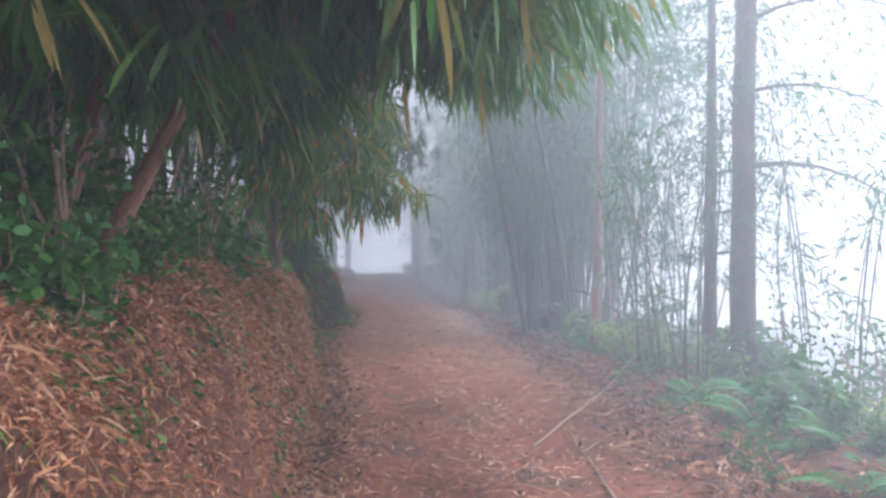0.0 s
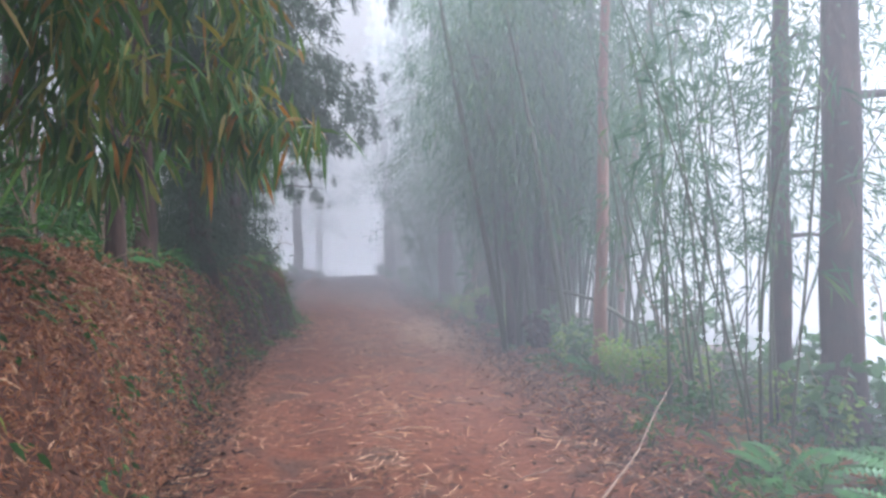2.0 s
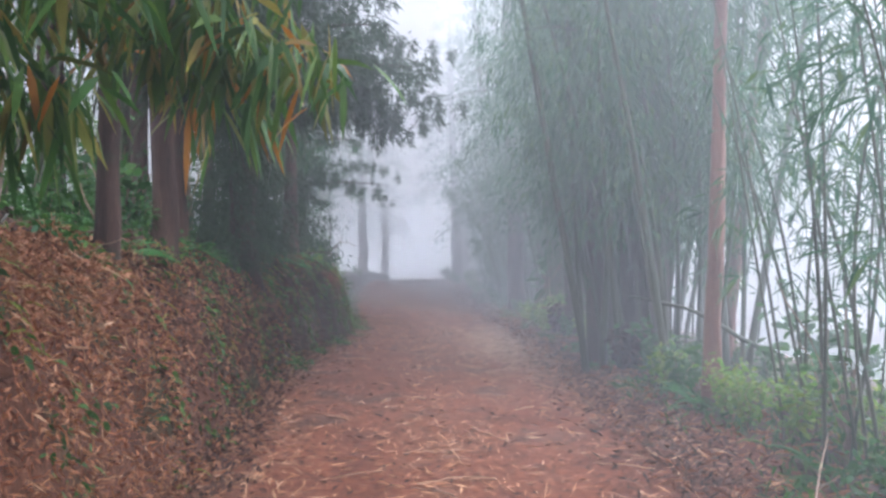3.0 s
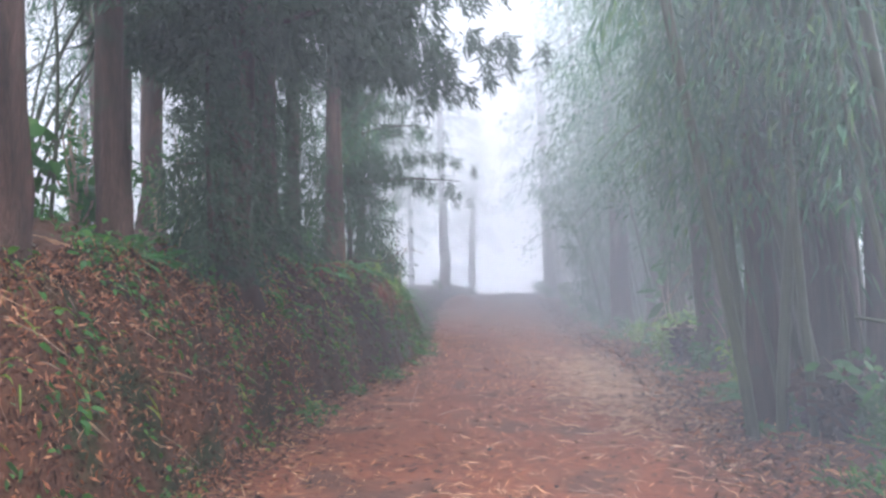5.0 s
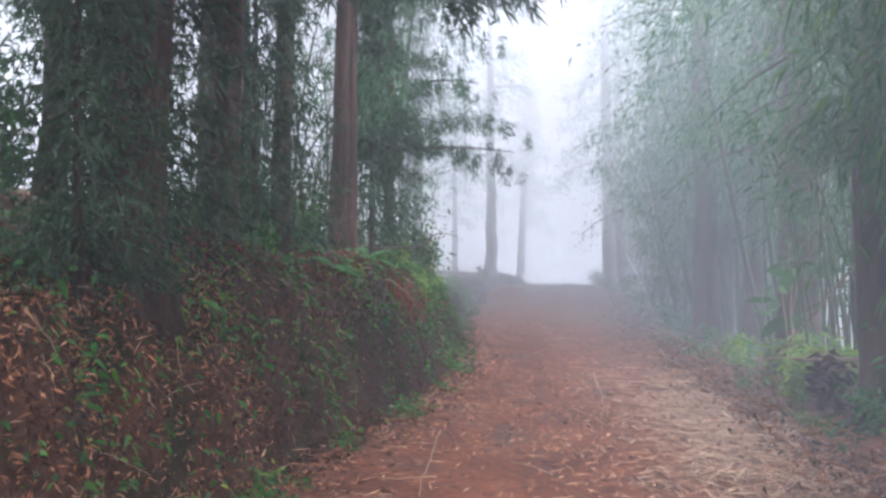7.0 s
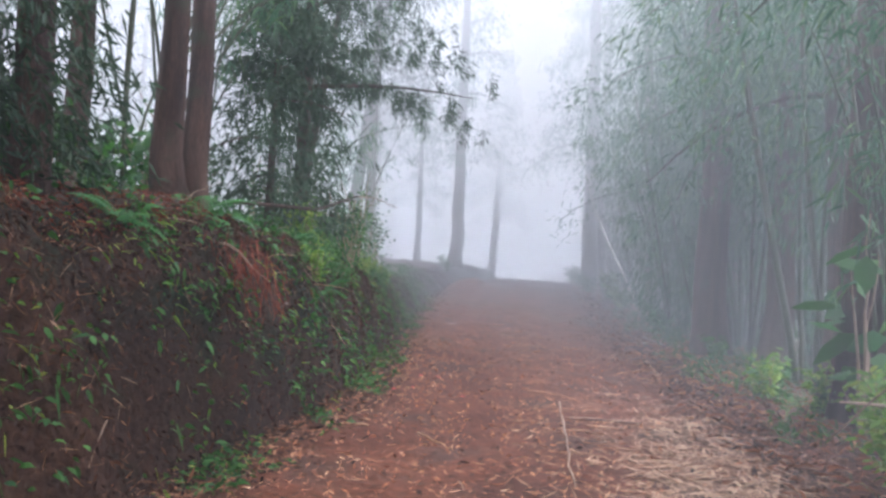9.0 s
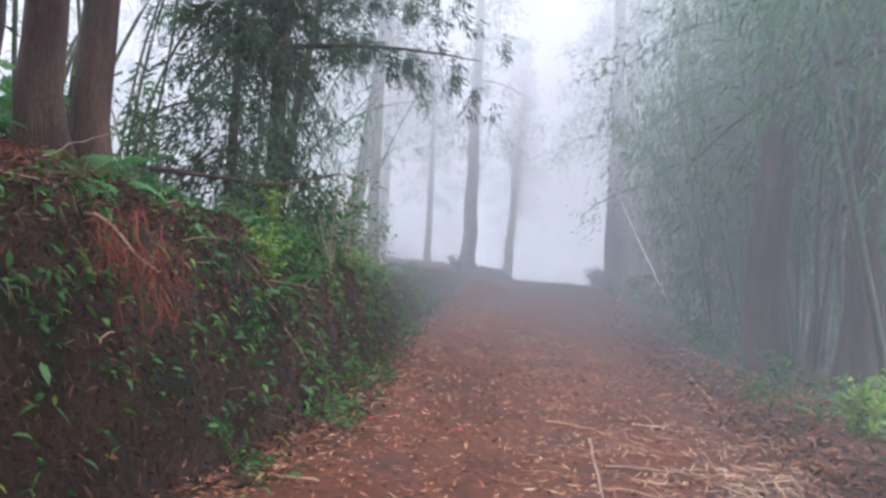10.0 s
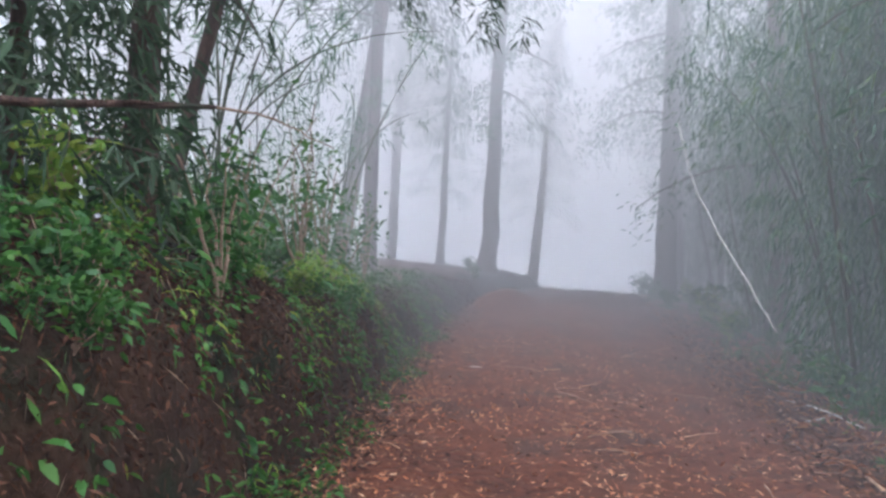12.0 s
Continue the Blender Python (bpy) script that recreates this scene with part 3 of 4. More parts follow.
RIGHT_A.put(-5.3, 36.2, 100, scale=1.3)
RIGHT_B.put(-5.6, 45, 10, scale=0.75, tilt=(0, 2))

# the gap in the thicket: a broad-leaved sapling, thin stems and a heap of dead sheaths
SAPLING = Kind(make_shrub("tall sapling with a few large broad green leaves", 2.3, 3, 30, 0.34, 65, M_GREEN, "sapling", 0.35), "green shrubs")
SAPLING.put(2.0, 20.0, 40)
for x, y, a, k in ((2.45, 19.7, 30, 1.1), (2.7, 20.2, 140, 1.2), (2.3, 19.1, 250, 1.0)):
    THIN.put(x, y, a, scale=k)
SHEATHS = Kind(make_shrub("dark heap of dead sheaths round a bamboo stool", 0.7, 11, 420, 0.16, 66, M_DARK, "dead_clump", 0.35), "dead clumps")
for x, y, k in ((2.05, 18.4, 1.0), (2.35, 18.9, 0.8), (2.5, 17.6, 0.9), (2.4, 13.6, 0.9), (2.6, 14.5, 0.8)):
    SHEATHS.put(x, y, x * 400, scale=k)

# tall trees added mostly out of view, to shade the track and the bank
HIGH = Kind(make_tree(0.2, 13, 6.8, 4.3, 70, 190, 44, "broad-crowned tree added to shade the track and the bank", size=0.2, name="tree"), "broad-crowned trees")
for x, y, a in ((-4.4, -4, 0), (-4.2, 0.2, 50), (-3.9, 4.6, 120), (-4.6, 9.4, 200), (-2.6, -6, 60), (4.6, -5, 150), (-6.4, 17.5, 130), (-5.6, 13.4, 20), (-11, 43, 60), (-6.8, 20.0, 80)):
    HIGH.put(x, y, a)

# ---- ferns and shrubs ----
FERN = Kind(make_fern("green fern with arching feathery fronds", 9, 0.75, 51), "ferns")
SHRUB = Kind(make_shrub("low green shrub with small pointed leaves", 0.7, 7, 240, 0.1, 61), "green shrubs")
BROAD = Kind(make_shrub("leafy sapling with broad green leaves", 0.9, 5, 110, 0.17, 62), "green shrubs")
YELLOW = Kind(make_shrub("yellow-green weedy plant with narrow leaves", 0.8, 9, 300, 0.1, 63, M_LIME), "yellow-green plants")
TALL = Kind(make_shrub("spindly shrub with bare twigs and few leaves", 1.9, 7, 190, 0.1, 64, M_GREEN, wide=0.8), "spindly shrubs")
for x, y, s in ((-2.15, 4.3, 0.8), (-2.2, 2.6, 0.8), (-2.3, 3.4, 0.9), (-2.95, 12.3, 0.6), (-3.1, 12.8, 0.5), (-2.1, 7.0, 0.6), (-2.6, 9.6, 0.5), (-2.6, 10.2, 0.6), (-2.9, 19.9, 0.55), (-3.2, 17.4, 0.5),
                (2.9, 6.2, 0.8), (3.3, 6.7, 0.9), (3.9, 6.0, 0.9), (3.1, 5.3, 0.8), (4.4, 6.9, 0.9), (3.6, 7.4, 0.9), (2.75, 7.3, 0.6), (4.8, 7.8, 1.0), (2.75, 9.2, 0.6), (2.7, 4.4, 0.7), (5.2, 6.4, 1.0), (3.3, 4.6, 0.9), (2.6, 11.4, 0.6), (2.3, 14.2, 0.6), (1.75, 22.4, 0.5), (1.3, 24.2, 0.5)):
    FERN.put(x, y, rs.uniform(0, 360), scale=s, dz=-0.03, tilt=(0, 18 if x < 0 else -12))
for x, y, s in ((-2.0, 3.0, 0.8), (-2.0, 3.8, 0.7), (-2.05, 4.6, 0.8), (-1.95, 5.2, 0.7), (-2.2, 2.6, 1.0), (-2.3, 5.0, 1.0), (-1.95, 5.9, 0.6), (-2.3, 3.6, 1.2), (-2.0, 6.5, 0.8)):
    (SHRUB, BROAD)[int(y * 10) % 2].put(x, y, rs.uniform(0, 360), scale=s, dz=-0.03)
for x, y, a, s in ((-1.75, 3.1, 10, 0.8), (-1.78, 3.5, 80, 0.9), (-1.74, 2.7, 150, 0.8), (-1.8, 4.0, 220, 0.8), (-1.85, 2.35, 290, 0.9)):
    SHRUB.put(x, y, a, scale=s, dz=-0.03)
for k in range(46):
    y = rs.uniform(1.5, 30)
    x = float(foot(y)) - 0.7 - 1.2 * rs.random()
    (SHRUB, SHRUB, BROAD, FERN)[rs.integers(0, 4)].put(x, y, rs.uniform(0, 360), scale=rs.uniform(0.35, 0.8), dz=-0.03, tilt=(0, 14))
for k in range(34):
    y = rs.uniform(10.5, 36)
    x = float(edge(y)) + 0.35 + 0.5 * rs.random()
    (SHRUB, BROAD, YELLOW, FERN)[rs.integers(0, 4)].put(x, y, rs.uniform(0, 360), scale=rs.uniform(0.5, 0.95), dz=-0.03)
for x, y, s in ((1.75, 18.6, 0.8), (1.95, 19.3, 0.9), (2.7, 10.4, 0.7), (2.9, 9.9, 0.7), (1.55, 21.3, 0.7)):
    YELLOW.put(x, y, rs.uniform(0, 360), scale=s)
for x, y, s in ((4.5, 6.6, 1.0), (4.9, 7.4, 1.1), (5.2, 8.3, 1.2), (4.3, 8.2, 1.0), (3.0, 9.4, 0.8), (5.6, 7.0, 1.0), (-4.4, 24.6, 1.0), (-5.0, 26.2, 1.1), (-5.3, 27.3, 1.0), (-3.9, 22.9, 0.7), (-5.6, 28.8, 1.0), (2.4, 16.8, 1.0)):
    TALL.put(x, y, rs.uniform(0, 360), scale=s)
for x, y, s in ((-2.0, 3.5, 0.8), (-2.1, 4.8, 0.9), (-2.0, 5.8, 0.8), (-2.4, 7.2, 0.9), (-2.3, 2.4, 0.9), (-2.6, 8.6, 0.8), (-2.5, 9.6, 0.7)):
    TALL.put(x, y, rs.uniform(0, 360), scale=s)
for x, y, s in ((-1.3, 36.6, 1.1), (-1.0, 35.3, 1.0), (-0.7, 33.8, 0.9), (-5.0, 33.6, 0.6), (-5.4, 34.6, 0.7)):
    SHRUB.put(x, y, x * 300, scale=s)
for x, y, k in ((2.05, 19.0, 1.0), (2.3, 18.3, 1.1)):
    YELLOW.put(x, y, rs.uniform(0, 360), scale=k)
for x, y, a in ((2.6, 18.0, 0), (2.55, 18.8, 70), (2.75, 19.4, 160)):
    THIN.put(x, y, a)
for k in range(22):
    y = rs.uniform(21, 31)
    x = float(foot(y)) - 0.35 - 1.3 * rs.random()
    (SHRUB, YELLOW, SHRUB, TALL)[rs.integers(0, 4)].put(x, y, rs.uniform(0, 360), scale=rs.uniform(0.5, 0.9), dz=-0.03)
for k in range(26):
    y = rs.uniform(3.5, 10)
    x = float(edge(y)) + 0.5 + 2.6 * rs.random()
    (SHRUB, BROAD, SHRUB, YELLOW)[rs.integers(0, 4)].put(x, y, rs.uniform(0, 360), scale=rs.uniform(0.5, 1.0), dz=-0.03)
for k in range(22):
    y = rs.uniform(7.5, 13)
    x = float(edge(y)) + 1.0 + 2.4 * rs.random()
    (SHRUB, SHRUB, BROAD, FERN)[rs.integers(0, 4)].put(x, y, rs.uniform(0, 360), scale=rs.uniform(0.7, 1.2), dz=-0.03)

for k in range(40):
    y = rs.uniform(19, 27)
    x = float(foot(y)) - 0.25 - 0.6 * rs.random()
    (SHRUB, YELLOW, SHRUB, SHRUB)[rs.integers(0, 4)].put(x, y, rs.uniform(0, 360), scale=rs.uniform(0.3, 0.6), dz=-0.03, tilt=(0, 20))

# dim understory between the trunks
for k in range(46):
    y = rs.uniform(10.5, 29)
    x = float(foot(y)) - 1.5 - 2.6 * rs.random()
    (SHRUB, BROAD, FERN, TALL)[rs.integers(0, 4)].put(x, y, rs.uniform(0, 360), scale=rs.uniform(0.7, 1.25), dz=-0.04)

# ---- litter on the track ----


def scatter(name, xs, ys, mat, length, width, label, category, flat=0.12, lift=0.012, seg=1, along=None):
    n = len(xs)
    z = land(xs, ys) + lift
    a = RNG.random(n) * 6.283 if along is None else along
    way = np.stack([np.cos(a), np.sin(a), RNG.normal(size=n) * flat], -1)
    v, f = blades(np.stack([xs, ys, z], -1), way, length, width, 0.02, seg, np.array([0.0, 0, 1]) + RNG.normal(size=(n, 3)) * 0.35)
    rise = land(v[:, 0], v[:, 1]) + 0.004 - v[:, 2]
    flat_enough = rise.reshape(n, -1).max(1) < 0.05
    v[:, 2] += np.maximum(rise, 0)
    f = f[np.repeat(flat_enough, len(f) // n)]
    tagged(new(name, mesh_of(name, v, f, mat)), label, category, kind="stuff")


n = 96000
ys = 0.5 + 33 * RNG.random(n) ** 1.15
u = RNG.random(n)
keep = RNG.random(n) < np.interp(u, [0, 0.1, 0.22, 0.34, 0.45, 0.56, 0.7, 0.82, 0.92, 1], [1, 0.8, 0.35, 0.25, 0.75, 0.5, 0.25, 0.6, 1, 1]) * (0.55 + 0.45 * waves(ys * 1.7, u * 9)) * np.interp(ys, [10, 15, 34], [1, 0.5, 0.4])
ys, u = ys[keep], u[keep]
xs = foot(ys) + (edge(ys) + 0.35 - foot(ys)) * u
scatter("leaf_litter", xs, ys, M_STRAW, 0.035 + 0.16 * RNG.random(len(xs)) ** 1.5 * np.interp(ys, [0, 15, 20], [1, 1, 0.45]), RNG.uniform(0.006, 0.018, len(xs)), "dry straw-coloured bamboo leaves strewn on the red track", "litter", flat=0.22, lift=0.016)
n = 4600
ys = RNG.normal(17.3, 1.7, n)
xs = edge(ys) - 0.75 + RNG.normal(size=n) * 0.42
scatter("straw_litter", xs, ys, M_SHEATH, RNG.uniform(0.06, 0.3, n), RNG.uniform(0.006, 0.016, n), "pale straw and split bamboo sheaths heaped along the track's edge", "litter", flat=0.1, lift=0.02)
n = 9000
ys = RNG.uniform(1, 32, n)
xs = RNG.uniform(0, 1, n) * (edge(ys) - foot(ys)) + foot(ys)
scatter("dark_litter", xs, ys, M_DARK, RNG.uniform(0.03, 0.1, n), RNG.uniform(0.012, 0.035, n), "small dark rotting leaves on the track", "litter")

n = 8000
ys = RNG.uniform(16, 30, n)
xs = RNG.random(n) * (edge(ys) + 0.2 - foot(ys)) + foot(ys)
scatter("crumbled_litter", xs, ys, M_DRY, RNG.uniform(0.02, 0.08, n), RNG.uniform(0.008, 0.025, n), "small curled brown leaves and crumbs on the darker track", "litter", flat=0.45, lift=0.018)
n = 9000
ys = RNG.uniform(1.5, 32, n)
xs = foot(ys) + 0.1 + np.abs(RNG.normal(size=n)) * 0.2
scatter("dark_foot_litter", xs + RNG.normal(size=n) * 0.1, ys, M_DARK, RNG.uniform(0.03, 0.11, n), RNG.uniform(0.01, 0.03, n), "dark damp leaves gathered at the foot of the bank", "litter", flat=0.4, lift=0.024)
xs, ys = xs[::3], ys[::3]
n = len(xs)
scatter("foot_litter", xs, ys, M_DRY, RNG.uniform(0.03, 0.12, n), RNG.uniform(0.008, 0.028, n), "brown leaves gathered at the foot of the bank", "litter", flat=0.3, lift=0.02)

n = 14000
ys = RNG.uniform(3, 33, n)
xs = edge(ys) - 0.1 + RNG.normal(size=n) * 0.3
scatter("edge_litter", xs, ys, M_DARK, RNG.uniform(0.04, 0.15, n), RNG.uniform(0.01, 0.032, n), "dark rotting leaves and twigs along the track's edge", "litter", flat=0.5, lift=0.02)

# ---- tangle on the bank ----


def bank_points(n, y0, y1, d0, d1, power=1.0):
    y = RNG.uniform(y0, y1, n)
    d = d0 + (d1 - d0) * RNG.random(n) ** power
    x = foot(y) - d
    return x, y, land(x, y)


def bank_stuff(name, n, y0, y1, d0, d1, mat, length, width, label, down=0.7, out=0.35, power=1.0, lift=0.02, seg=1, droop=0.5, clump=0.0):
    x, y, z = bank_points(n, y0, y1, d0, d1, power)
    if clump:
        keep = waves(x * 2.1 + z * 2.7 + clump, y * 2.3) + RNG.normal(size=n) * 0.15 > 0.22
        x, y, z = x[keep], y[keep], z[keep]
    n = len(x)
    way = RNG.normal(size=(n, 3)) * 0.6 + np.array([out, 0, -down])
    p = np.stack([x + lift * (1 + 2 * RNG.random(n)), y, z + lift], -1)
    v, f = blades(p, way, RNG.uniform(*length, n), RNG.uniform(*width, n), droop, seg)
    tagged(new(name, mesh_of(name, v, f, mat)), label, "undergrowth", kind="stuff")


bank_stuff("dry_leaf_tangle", 32000, 1.5, 9.5, -0.12, 0.75, M_DRY, (0.02, 0.085), (0.006, 0.02), "dry brown leaves and grass matted over the bank face", 0.15, 0.25, droop=0.15)
bank_stuff("brown_leaf_tangle", 9000, 9, 15, -0.12, 0.8, M_DRY, (0.02, 0.08), (0.006, 0.018), "brown leaves caught on the earthen bank", 0.15, 0.25, droop=0.15)
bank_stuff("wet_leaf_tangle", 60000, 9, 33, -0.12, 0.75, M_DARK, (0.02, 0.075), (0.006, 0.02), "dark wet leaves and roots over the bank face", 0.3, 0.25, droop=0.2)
bank_stuff("straw_tangle", 12000, 1.5, 9, -0.1, 0.8, M_STRAW, (0.02, 0.11), (0.005, 0.014), "pale dead bamboo leaves caught on the bank", 0.2, 0.3, droop=0.2)
bank_stuff("scattered_straw", 1500, 9, 17, -0.1, 0.9, M_STRAW, (0.03, 0.13), (0.004, 0.011), "scattered pale bamboo leaves on the darker bank", 0.2, 0.3, droop=0.2)
bank_stuff("hanging_straw", 500, 1.5, 10, 0.2, 0.8, M_STRAW, (0.08, 0.2), (0.003, 0.006), "pale dry stalks hanging down the bank", 0.8, 0.5, droop=0.5)
bank_stuff("bank_top_litter", 12000, 1.0, 30, 0.5, 3.2, M_DARK, (0.04, 0.12), (0.01, 0.03), "brown fallen leaves on top of the bank", 0.0, 0.2, lift=0.015)
bank_stuff("bank_sprigs", 5000, 2.5, 13, -0.05, 0.75, M_GREEN, (0.03, 0.08), (0.018, 0.036), "green sprigs and creepers on the dry bank", 0.1, 0.8, seg=2, clump=5.5)
bank_stuff("bank_moss_plants", 16000, 13, 31, -0.2, 0.75, M_GREEN, (0.03, 0.085), (0.016, 0.034), "small green weeds covering the darker bank", 0.0, 0.8, seg=2, clump=7.0)
bank_stuff("bank_yellow_weeds", 2600, 13, 31, -0.2, 0.75, M_LIME, (0.03, 0.09), (0.012, 0.026), "yellow-green weeds on the darker bank", 0.1, 0.8, seg=2, clump=9.0)
bank_stuff("bank_roots", 500, 9, 28, 0.1, 0.6, M_TWIG, (0.05, 0.16), (0.003, 0.006), "thin bare roots hanging on the bank", 0.9, 0.3, droop=0.3)
bank_stuff("rust_needles", 4500, 13.5, 19, 0.55, 1.6, M_DEAD, (0.04, 0.11), (0.003, 0.007), "rust-red fallen conifer needles on the bank's crest", 0.1, 0.2)
bank_stuff("bank_greenery", 6000, 1.5, 32, -0.1, 0.75, M_GREEN, (0.04, 0.1), (0.02, 0.045), "small green leaves growing in patches on the bank", 0.0, 0.8, seg=2, clump=0.4)
bank_stuff("bank_top_greenery", 15000, 1.5, 32, 0.5, 2.4, M_GREEN, (0.05, 0.13), (0.022, 0.05), "green ground plants along the bank's crest", -0.8, 0.4, seg=2, clump=2.0, lift=0.06)
bank_stuff("bank_grass", 2200, 1.5, 32, -0.1, 0.9, M_LIME, (0.07, 0.18), (0.006, 0.014), "thin yellow-green grass blades on the bank", -0.2, 0.8, seg=2, clump=4.0, droop=0.7)
bank_stuff("moss_fringe", 5000, 14, 30, -0.38, 0.2, M_GREEN, (0.05, 0.14), (0.015, 0.035), "green weeds at the foot of the bank", -0.6, 0.6, seg=2, clump=1.0)

n = 22000
ys = RNG.uniform(2.5, 38, n)
xs = edge(ys) + 0.05 + 1.9 * RNG.random(n) ** 1.2
keep = waves(xs * 2.4, ys * 1.9) + RNG.normal(size=n) * 0.25 > np.interp(xs - edge(ys), [0, 0.5, 1], [0.35, 0.0, -0.4])
xs, ys = xs[keep], ys[keep]
n = len(xs)
v, f = blades(np.stack([xs, ys, land(xs, ys)], -1), RNG.normal(size=(n, 3)) * 0.55 + np.array([-0.15, 0, 0.9]), RNG.uniform(0.08, 0.3, n), RNG.uniform(0.008, 0.03, n), 0.5, 2)
tagged(new("verge_grass", mesh_of("verge_grass", v, f, M_GREEN)), "green grass and weeds along the track's lower edge", "undergrowth", kind="stuff")
n = 15000
ys = RNG.uniform(2.5, 38, n)
xs = edge(ys) - 0.5 + 2.2 * RNG.random(n) ** 0.9
v, f = blades(np.stack([xs, ys, land(xs, ys) + 0.03], -1), RNG.normal(size=(n, 3)) * np.array([0.7, 0.7, 0.5]), RNG.uniform(0.06, 0.25, n), RNG.uniform(0.01, 0.03, n), 0.5, 1)
tagged(new("verge_litter", mesh_of("verge_litter", v, f, M_DRY)), "brown dead leaves under the thicket", "litter", kind="stuff")

# ---- sticks, stems and small finds ----


def stick(points, radii, label, mat=None, name="stick", forks=0, seed=1):
    """A crooked stick with side twigs; points are its rough line."""
    r2 = np.random.default_rng(seed)
    p = np.asarray(points, float)
    s = np.linspace(0, 1, 12)
    q = np.stack([np.interp(s, np.linspace(0, 1, len(p)), p[:, c]) for c in range(3)], -1)
    q[1:-1] += r2.normal(size=(10, 3)) * 0.008 * min(1.0, float(np.linalg.norm(p[-1] - p[0])))
    ob = thing(name, label, "stick")
    part("shaft", mesh_of("shaft", *tube(q, np.linspace(radii[0], radii[1], 12), 7, 0.08), mat or M_TWIG, True), ob)
    for k in range(forks):
        i = 3 + (k * 5) % 8
        t = tube(arc(q[i], (q[-1] - q[0]) + r2.normal(size=3) * np.linalg.norm(q[-1] - q[0]) * 0.5, 0.25, 0.1, 5, 0.01), np.linspace(radii[1], 0.002, 5), 5)
        part("twig", mesh_of("twig", *t, mat or M_TWIG, True), ob)
    return ob


def lie(x0, y0, x1, y1, h0=0.015, h1=0.015):
    return [(x0, y0, on(x0, y0, h0)), ((x0 + x1) / 2, (y0 + y1) / 2, on((x0 + x1) / 2, (y0 + y1) / 2, (h0 + h1) / 2 + 0.01)), (x1, y1, on(x1, y1, h1))]


stick([(0.77, 6.0, on(0.77, 6.0, 0.01)), (1.9, 7.7, 0.15), (2.84, 9.35, 0.32)], (0.01, 0.005), "long pale bare stick lying across the track's edge", M_TWIG, forks=2)
stick(lie(1.14, 4.7, 1.2, 6.35), (0.01, 0.005), "thin dark twig lying on the track", forks=1)
stick([(2.17, 12.4, 1.13), (2.75, 12.0, 1.0), (3.4, 11.5, 0.55)], (0.012, 0.03), "mossy broken branch sticking out of the thicket", M_CULM, "branch", 1)
stick([(-0.79, 30.2, 3.94), (-0.51, 29.8, 2.83), (-0.11, 29.2, 1.94), (0.2, 28.5, 1.32), (0.42, 27.83, 0.79)], (0.011, 0.016), "bleached white pole leaning out of the thicket", M_WHITE, "leaning_pole")
stick([(-3.5, 19.2, 1.85), (-3.25, 20.5, 1.9), (-3.28, 21.7, 2.17)], (0.022, 0.014), "dead reddish branch jutting level from the slope", M_BARK, "branch", 2)
stick([(-3.28, 21.7, 2.17), (-3.15, 22.0, 2.19), (-3.0, 22.5, 2.1)], (0.009, 0.004), "thin grey dead twig on the slope", M_TWIG, "twig")
stick(lie(0.48, 24.4, 0.6, 22.75), (0.014, 0.012), "straight dry bamboo piece at the track's edge", M_STRAW)
stick(lie(-1.77, 16.75, -1.42, 15.0), (0.006, 0.004), "thin straw stalk on the track", M_TWIG)
stick(lie(-0.52, 20.5, -0.23, 17.95), (0.01, 0.007), "dry split bamboo stalk on the track", M_TWIG)
stick(lie(0.44, 27.1, 0.9, 26.0), (0.012, 0.008), "pale dry stalk at the track's edge", M_WHITE)
stick(lie(0.75, 26.4, 0.35, 26.1), (0.01, 0.006), "short pale stalk at the track's edge", M_WHITE)
stick(lie(-0.38, 19.85, 0.25, 20.0), (0.01, 0.007), "dark wet twig on the track")
stick([(1.5, 18.9, 0.55), (1.9, 18.4, 0.62), (2.4, 18.0, 0.7)], (0.012, 0.02), "bent brown branch across the undergrowth", name="branch", forks=1)
stick([(1.35, 18.6, 0.35), (1.8, 18.1, 1.1), (2.2, 17.7, 1.75)], (0.006, 0.012), "crooked dead twig among green leaves", name="branch", forks=2)
r3 = np.random.default_rng(77)
for k in range(150):
    y = r3.uniform(2, 30)
    x = r3.uniform(float(foot(y)) + 0.1, float(edge(y)) + 0.4)
    a, l = r3.uniform(0, 6.28), r3.uniform(0.15, 0.6)
    stick(lie(x, y, x + l * np.cos(a), y + l * np.sin(a)), (r3.uniform(0.004, 0.008), 0.003), "small dry twig lying on the earth track", (M_TWIG, M_STRAW)[k % 2], "twig", 0, k)
for k in range(70):
    y = r3.uniform(2.5, 24)
    d = r3.uniform(0.05, 0.9)
    x = float(foot(y)) - d
    z = on(x, y)
    l = r3.uniform(0.2, 0.6)
    dirn = unit(np.array([r3.uniform(0.1, 0.5), r3.normal() * 0.7, r3.normal() * 0.6 - 0.2]))
    stick([(x, y, z), tuple(np.array([x, y, z + 0.03]) + dirn * l * 0.5), tuple(np.array([x, y, z + 0.02]) + dirn * l)], (r3.uniform(0.003, 0.006), 0.002), "dead brown stem sticking out of the bank", (M_TWIG, M_STRAW, M_TWIG)[k % 3], "stem", 0, k)

petal_v, petal_f = blades(np.zeros((5, 3)), np.stack([np.cos(np.arange(5) * 1.257), np.sin(np.arange(5) * 1.257), np.full(5, 0.3)], -1), 0.028, 0.024, 0.2, 2, np.array([0, 0, 1.0]))
petals = mesh_of("petals", petal_v, petal_f, M_RED)
for x, y in ((-2.23, 20.37), (-2.08, 20.58), (-1.51, 20.45), (-2.2, 21.3), (-2.0, 21.35), (0.55, 5.5)):
    part("petals", petals, thing("fallen_flower", "small bright red flower fallen on the track", "flower", pose(x, y, on(x, y, 0.012), 0, 0, x * 500), "fallen red flowers"))


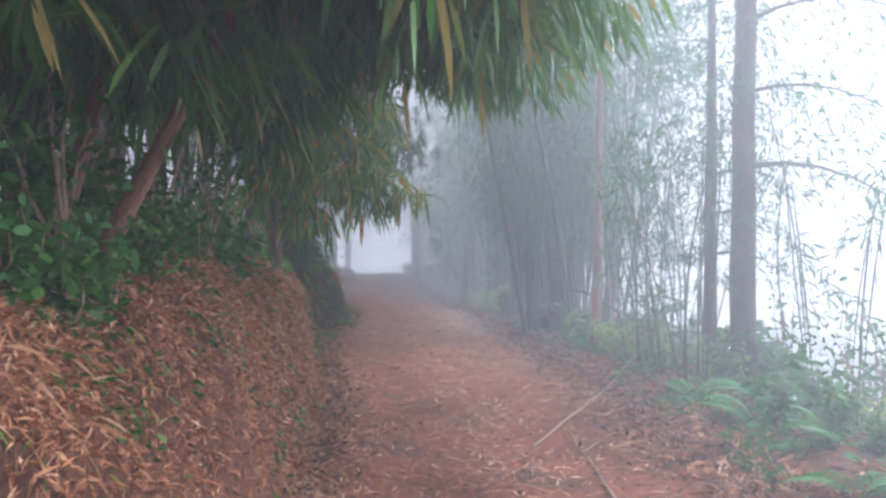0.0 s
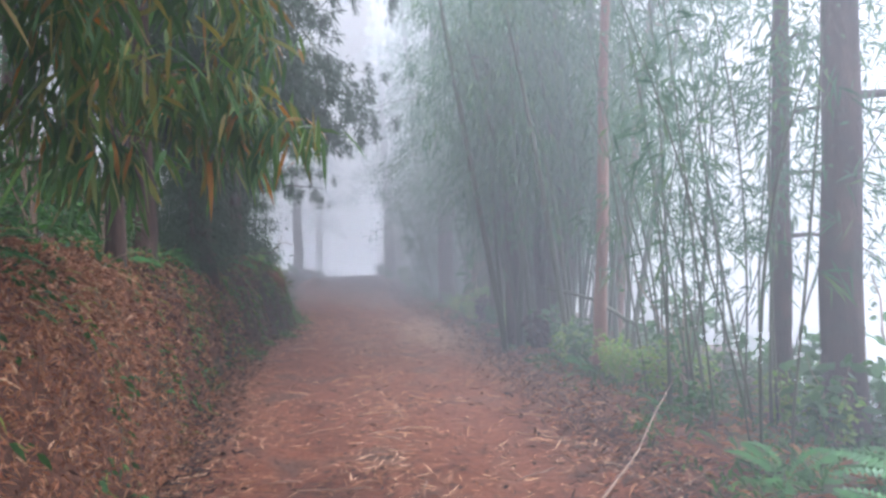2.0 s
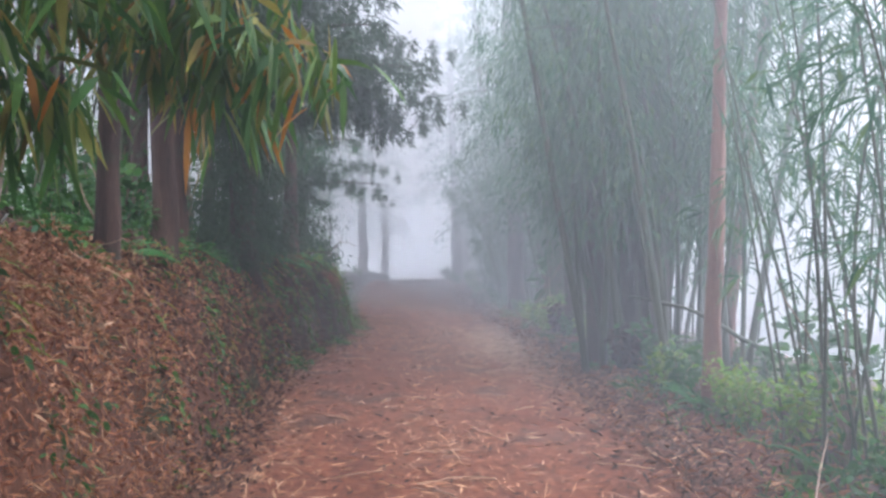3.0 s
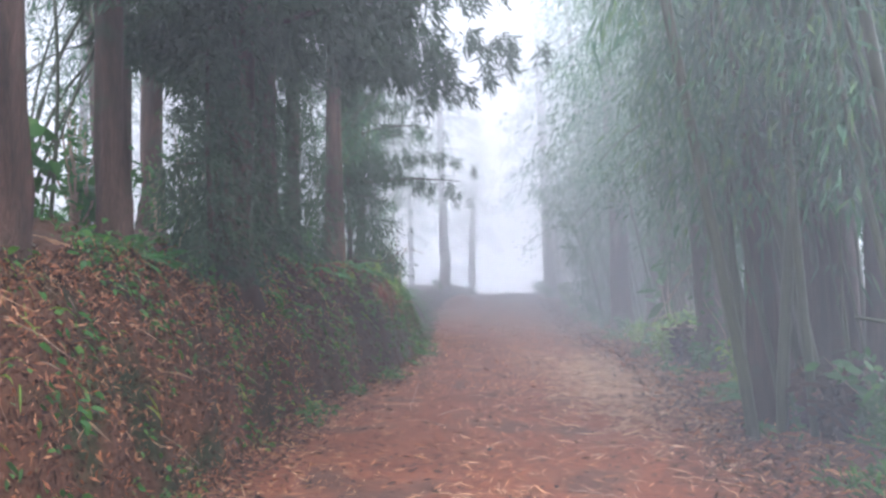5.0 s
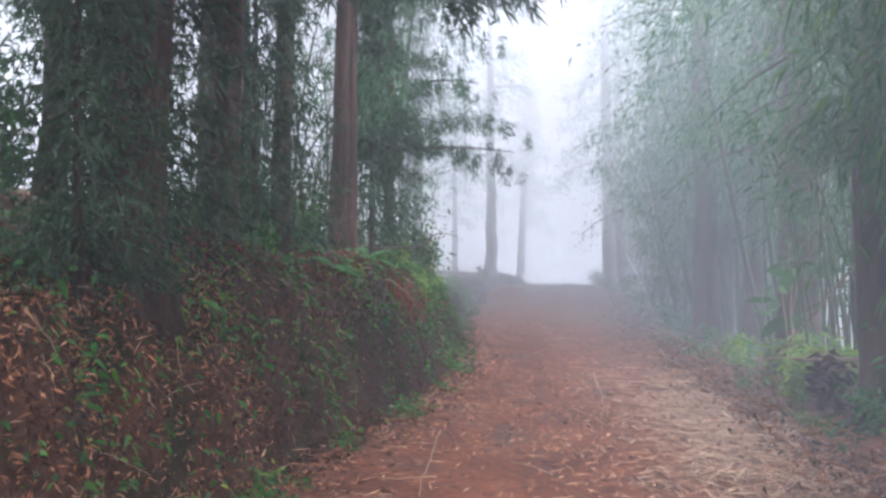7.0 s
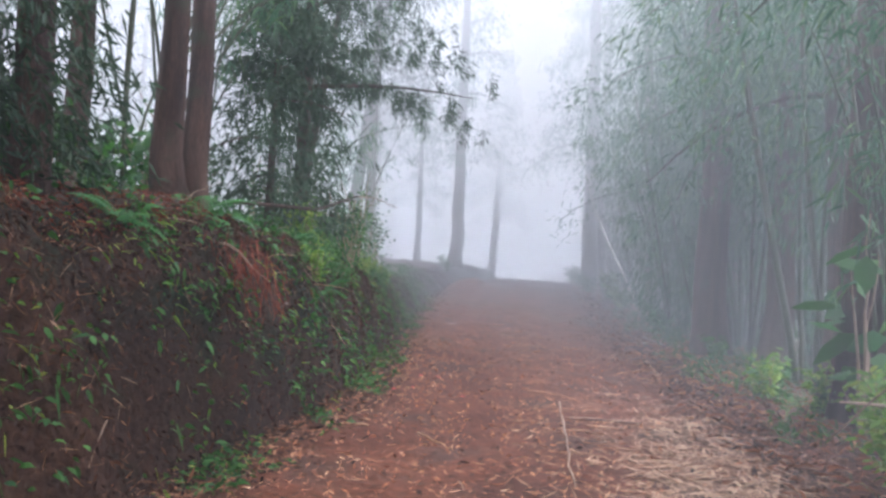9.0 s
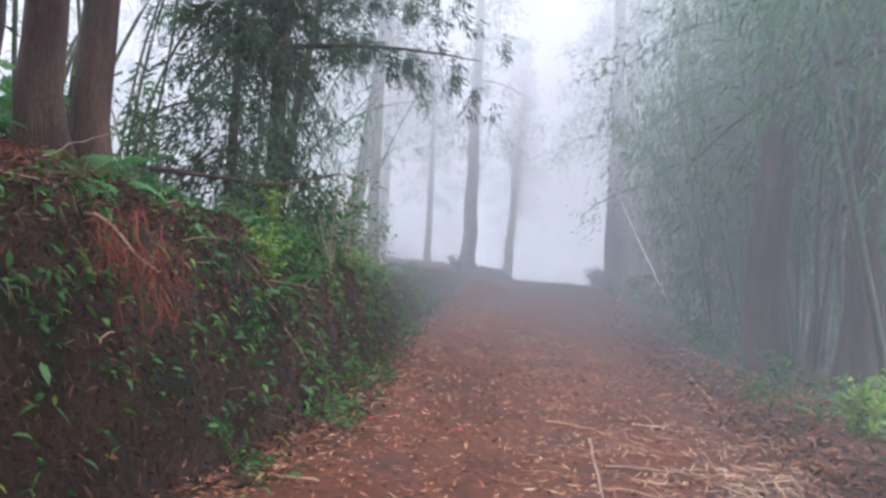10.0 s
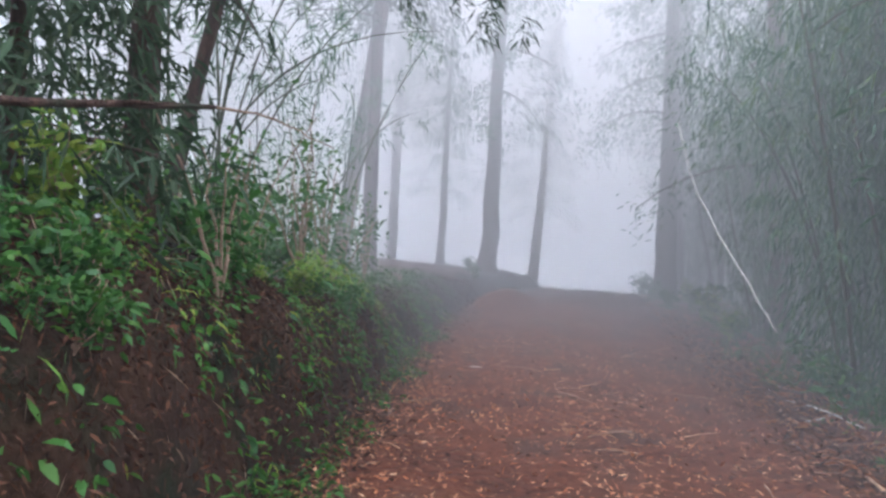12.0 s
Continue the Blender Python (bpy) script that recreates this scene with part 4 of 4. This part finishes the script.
def big_leaf(x, y, turn, size, mat, label, z=None, tilt=0):
    v, f = blades([(0, 0, 0.0)], [(1, 0, 0.1)], size, size * 0.42, 0.1, 2, np.array([0, 0, 1.0]))
    ob = tagged(new("fallen_leaf", mesh_of("fallen_leaf", v, f, mat)), label, "leaf", "large fallen leaves")
    ob.matrix_basis = pose(x, y, on(x, y, 0.02) if z is None else z, 0, tilt, turn)


big_leaf(-3.3, 27.1, 20, 0.22, M_WHITE, "large pale fallen leaf on the track")
big_leaf(-3.85, 24.9, 170, 0.2, M_DEAD, "orange-brown fallen leaf at the bank's foot")
for k in range(40):
    y = r3.uniform(2.5, 13)
    d = r3.uniform(0.15, 1.2)
    big_leaf(float(foot(y)) - d, y, r3.uniform(0, 360), r3.uniform(0.06, 0.11), (M_STRAW, M_DRY, M_WHITE, M_STRAW)[k % 4], "curled dry leaf caught on the bank", tilt=r3.normal() * 30)

# rust-coloured dead boughs on the bank
def dead_bough(x, y, z, count, seed, spread=0.3):
    r4 = np.random.default_rng(seed)
    ob = thing("dead_bough", "rust-red dead conifer bough hanging on the bank", "branch")
    pts = arc((x - 0.35, y, z + 0.3), (1, 0.1, 0.0), 0.4, 0.7, 6, 0.02)
    part("bough_stem", mesh_of("bough_stem", *tube(pts, np.linspace(0.012, 0.004, 6), 5), M_TWIG), ob)
    p = pts[r4.integers(1, 6, count)] + r4.normal(size=(count, 3)) * np.array([0.08, spread, 0.1])
    part("dead_fronds", mesh_of("dead_fronds", *blades(p, r4.normal(size=(count, 3)) * 0.35 + np.array([0.25, 0, -0.9]), r4.uniform(0.06, 0.17, count), 0.007, 0.3, 2), M_DEAD), ob)


dead_bough(-2.5, 18.0, 1.15, 260, 1, 0.1)

# the leaning trunk above the bank, and its neighbour
LEAN = make_tree(0.05, 6, 4.2, 1.2, 16, 110, 71, "slim leaning tree with bare orange-brown bark", bark=M_PALE, size=0.24, leaf=M_THICK, name="leaning_tree")
LEAN.matrix_basis = pose(-1.95, 3.7, on(-1.95, 3.7), 0, 29, 5)
LEAN2 = copy_thing(LEAN, pose(-2.35, 4.1, on(-2.35, 4.1), 0, 18, 0))

# a dark tuft of epiphytes on the thick trunk
r5 = np.random.default_rng(88)
tuft = thing("epiphyte_tuft", "dark hanging tuft of epiphytes on a thick trunk", "plant", pose(2.1, 17.4, 2.95))
p = r5.normal(size=(700, 3)) * np.array([0.2, 0.2, 0.12])
part("leaf_tuft", mesh_of("leaf_tuft", *blades(p, unit(p) + np.array([0, 0, -0.3]), r5.uniform(0.12, 0.34, 700), 0.016, 0.8, 2), M_NEEDLE), tuft)
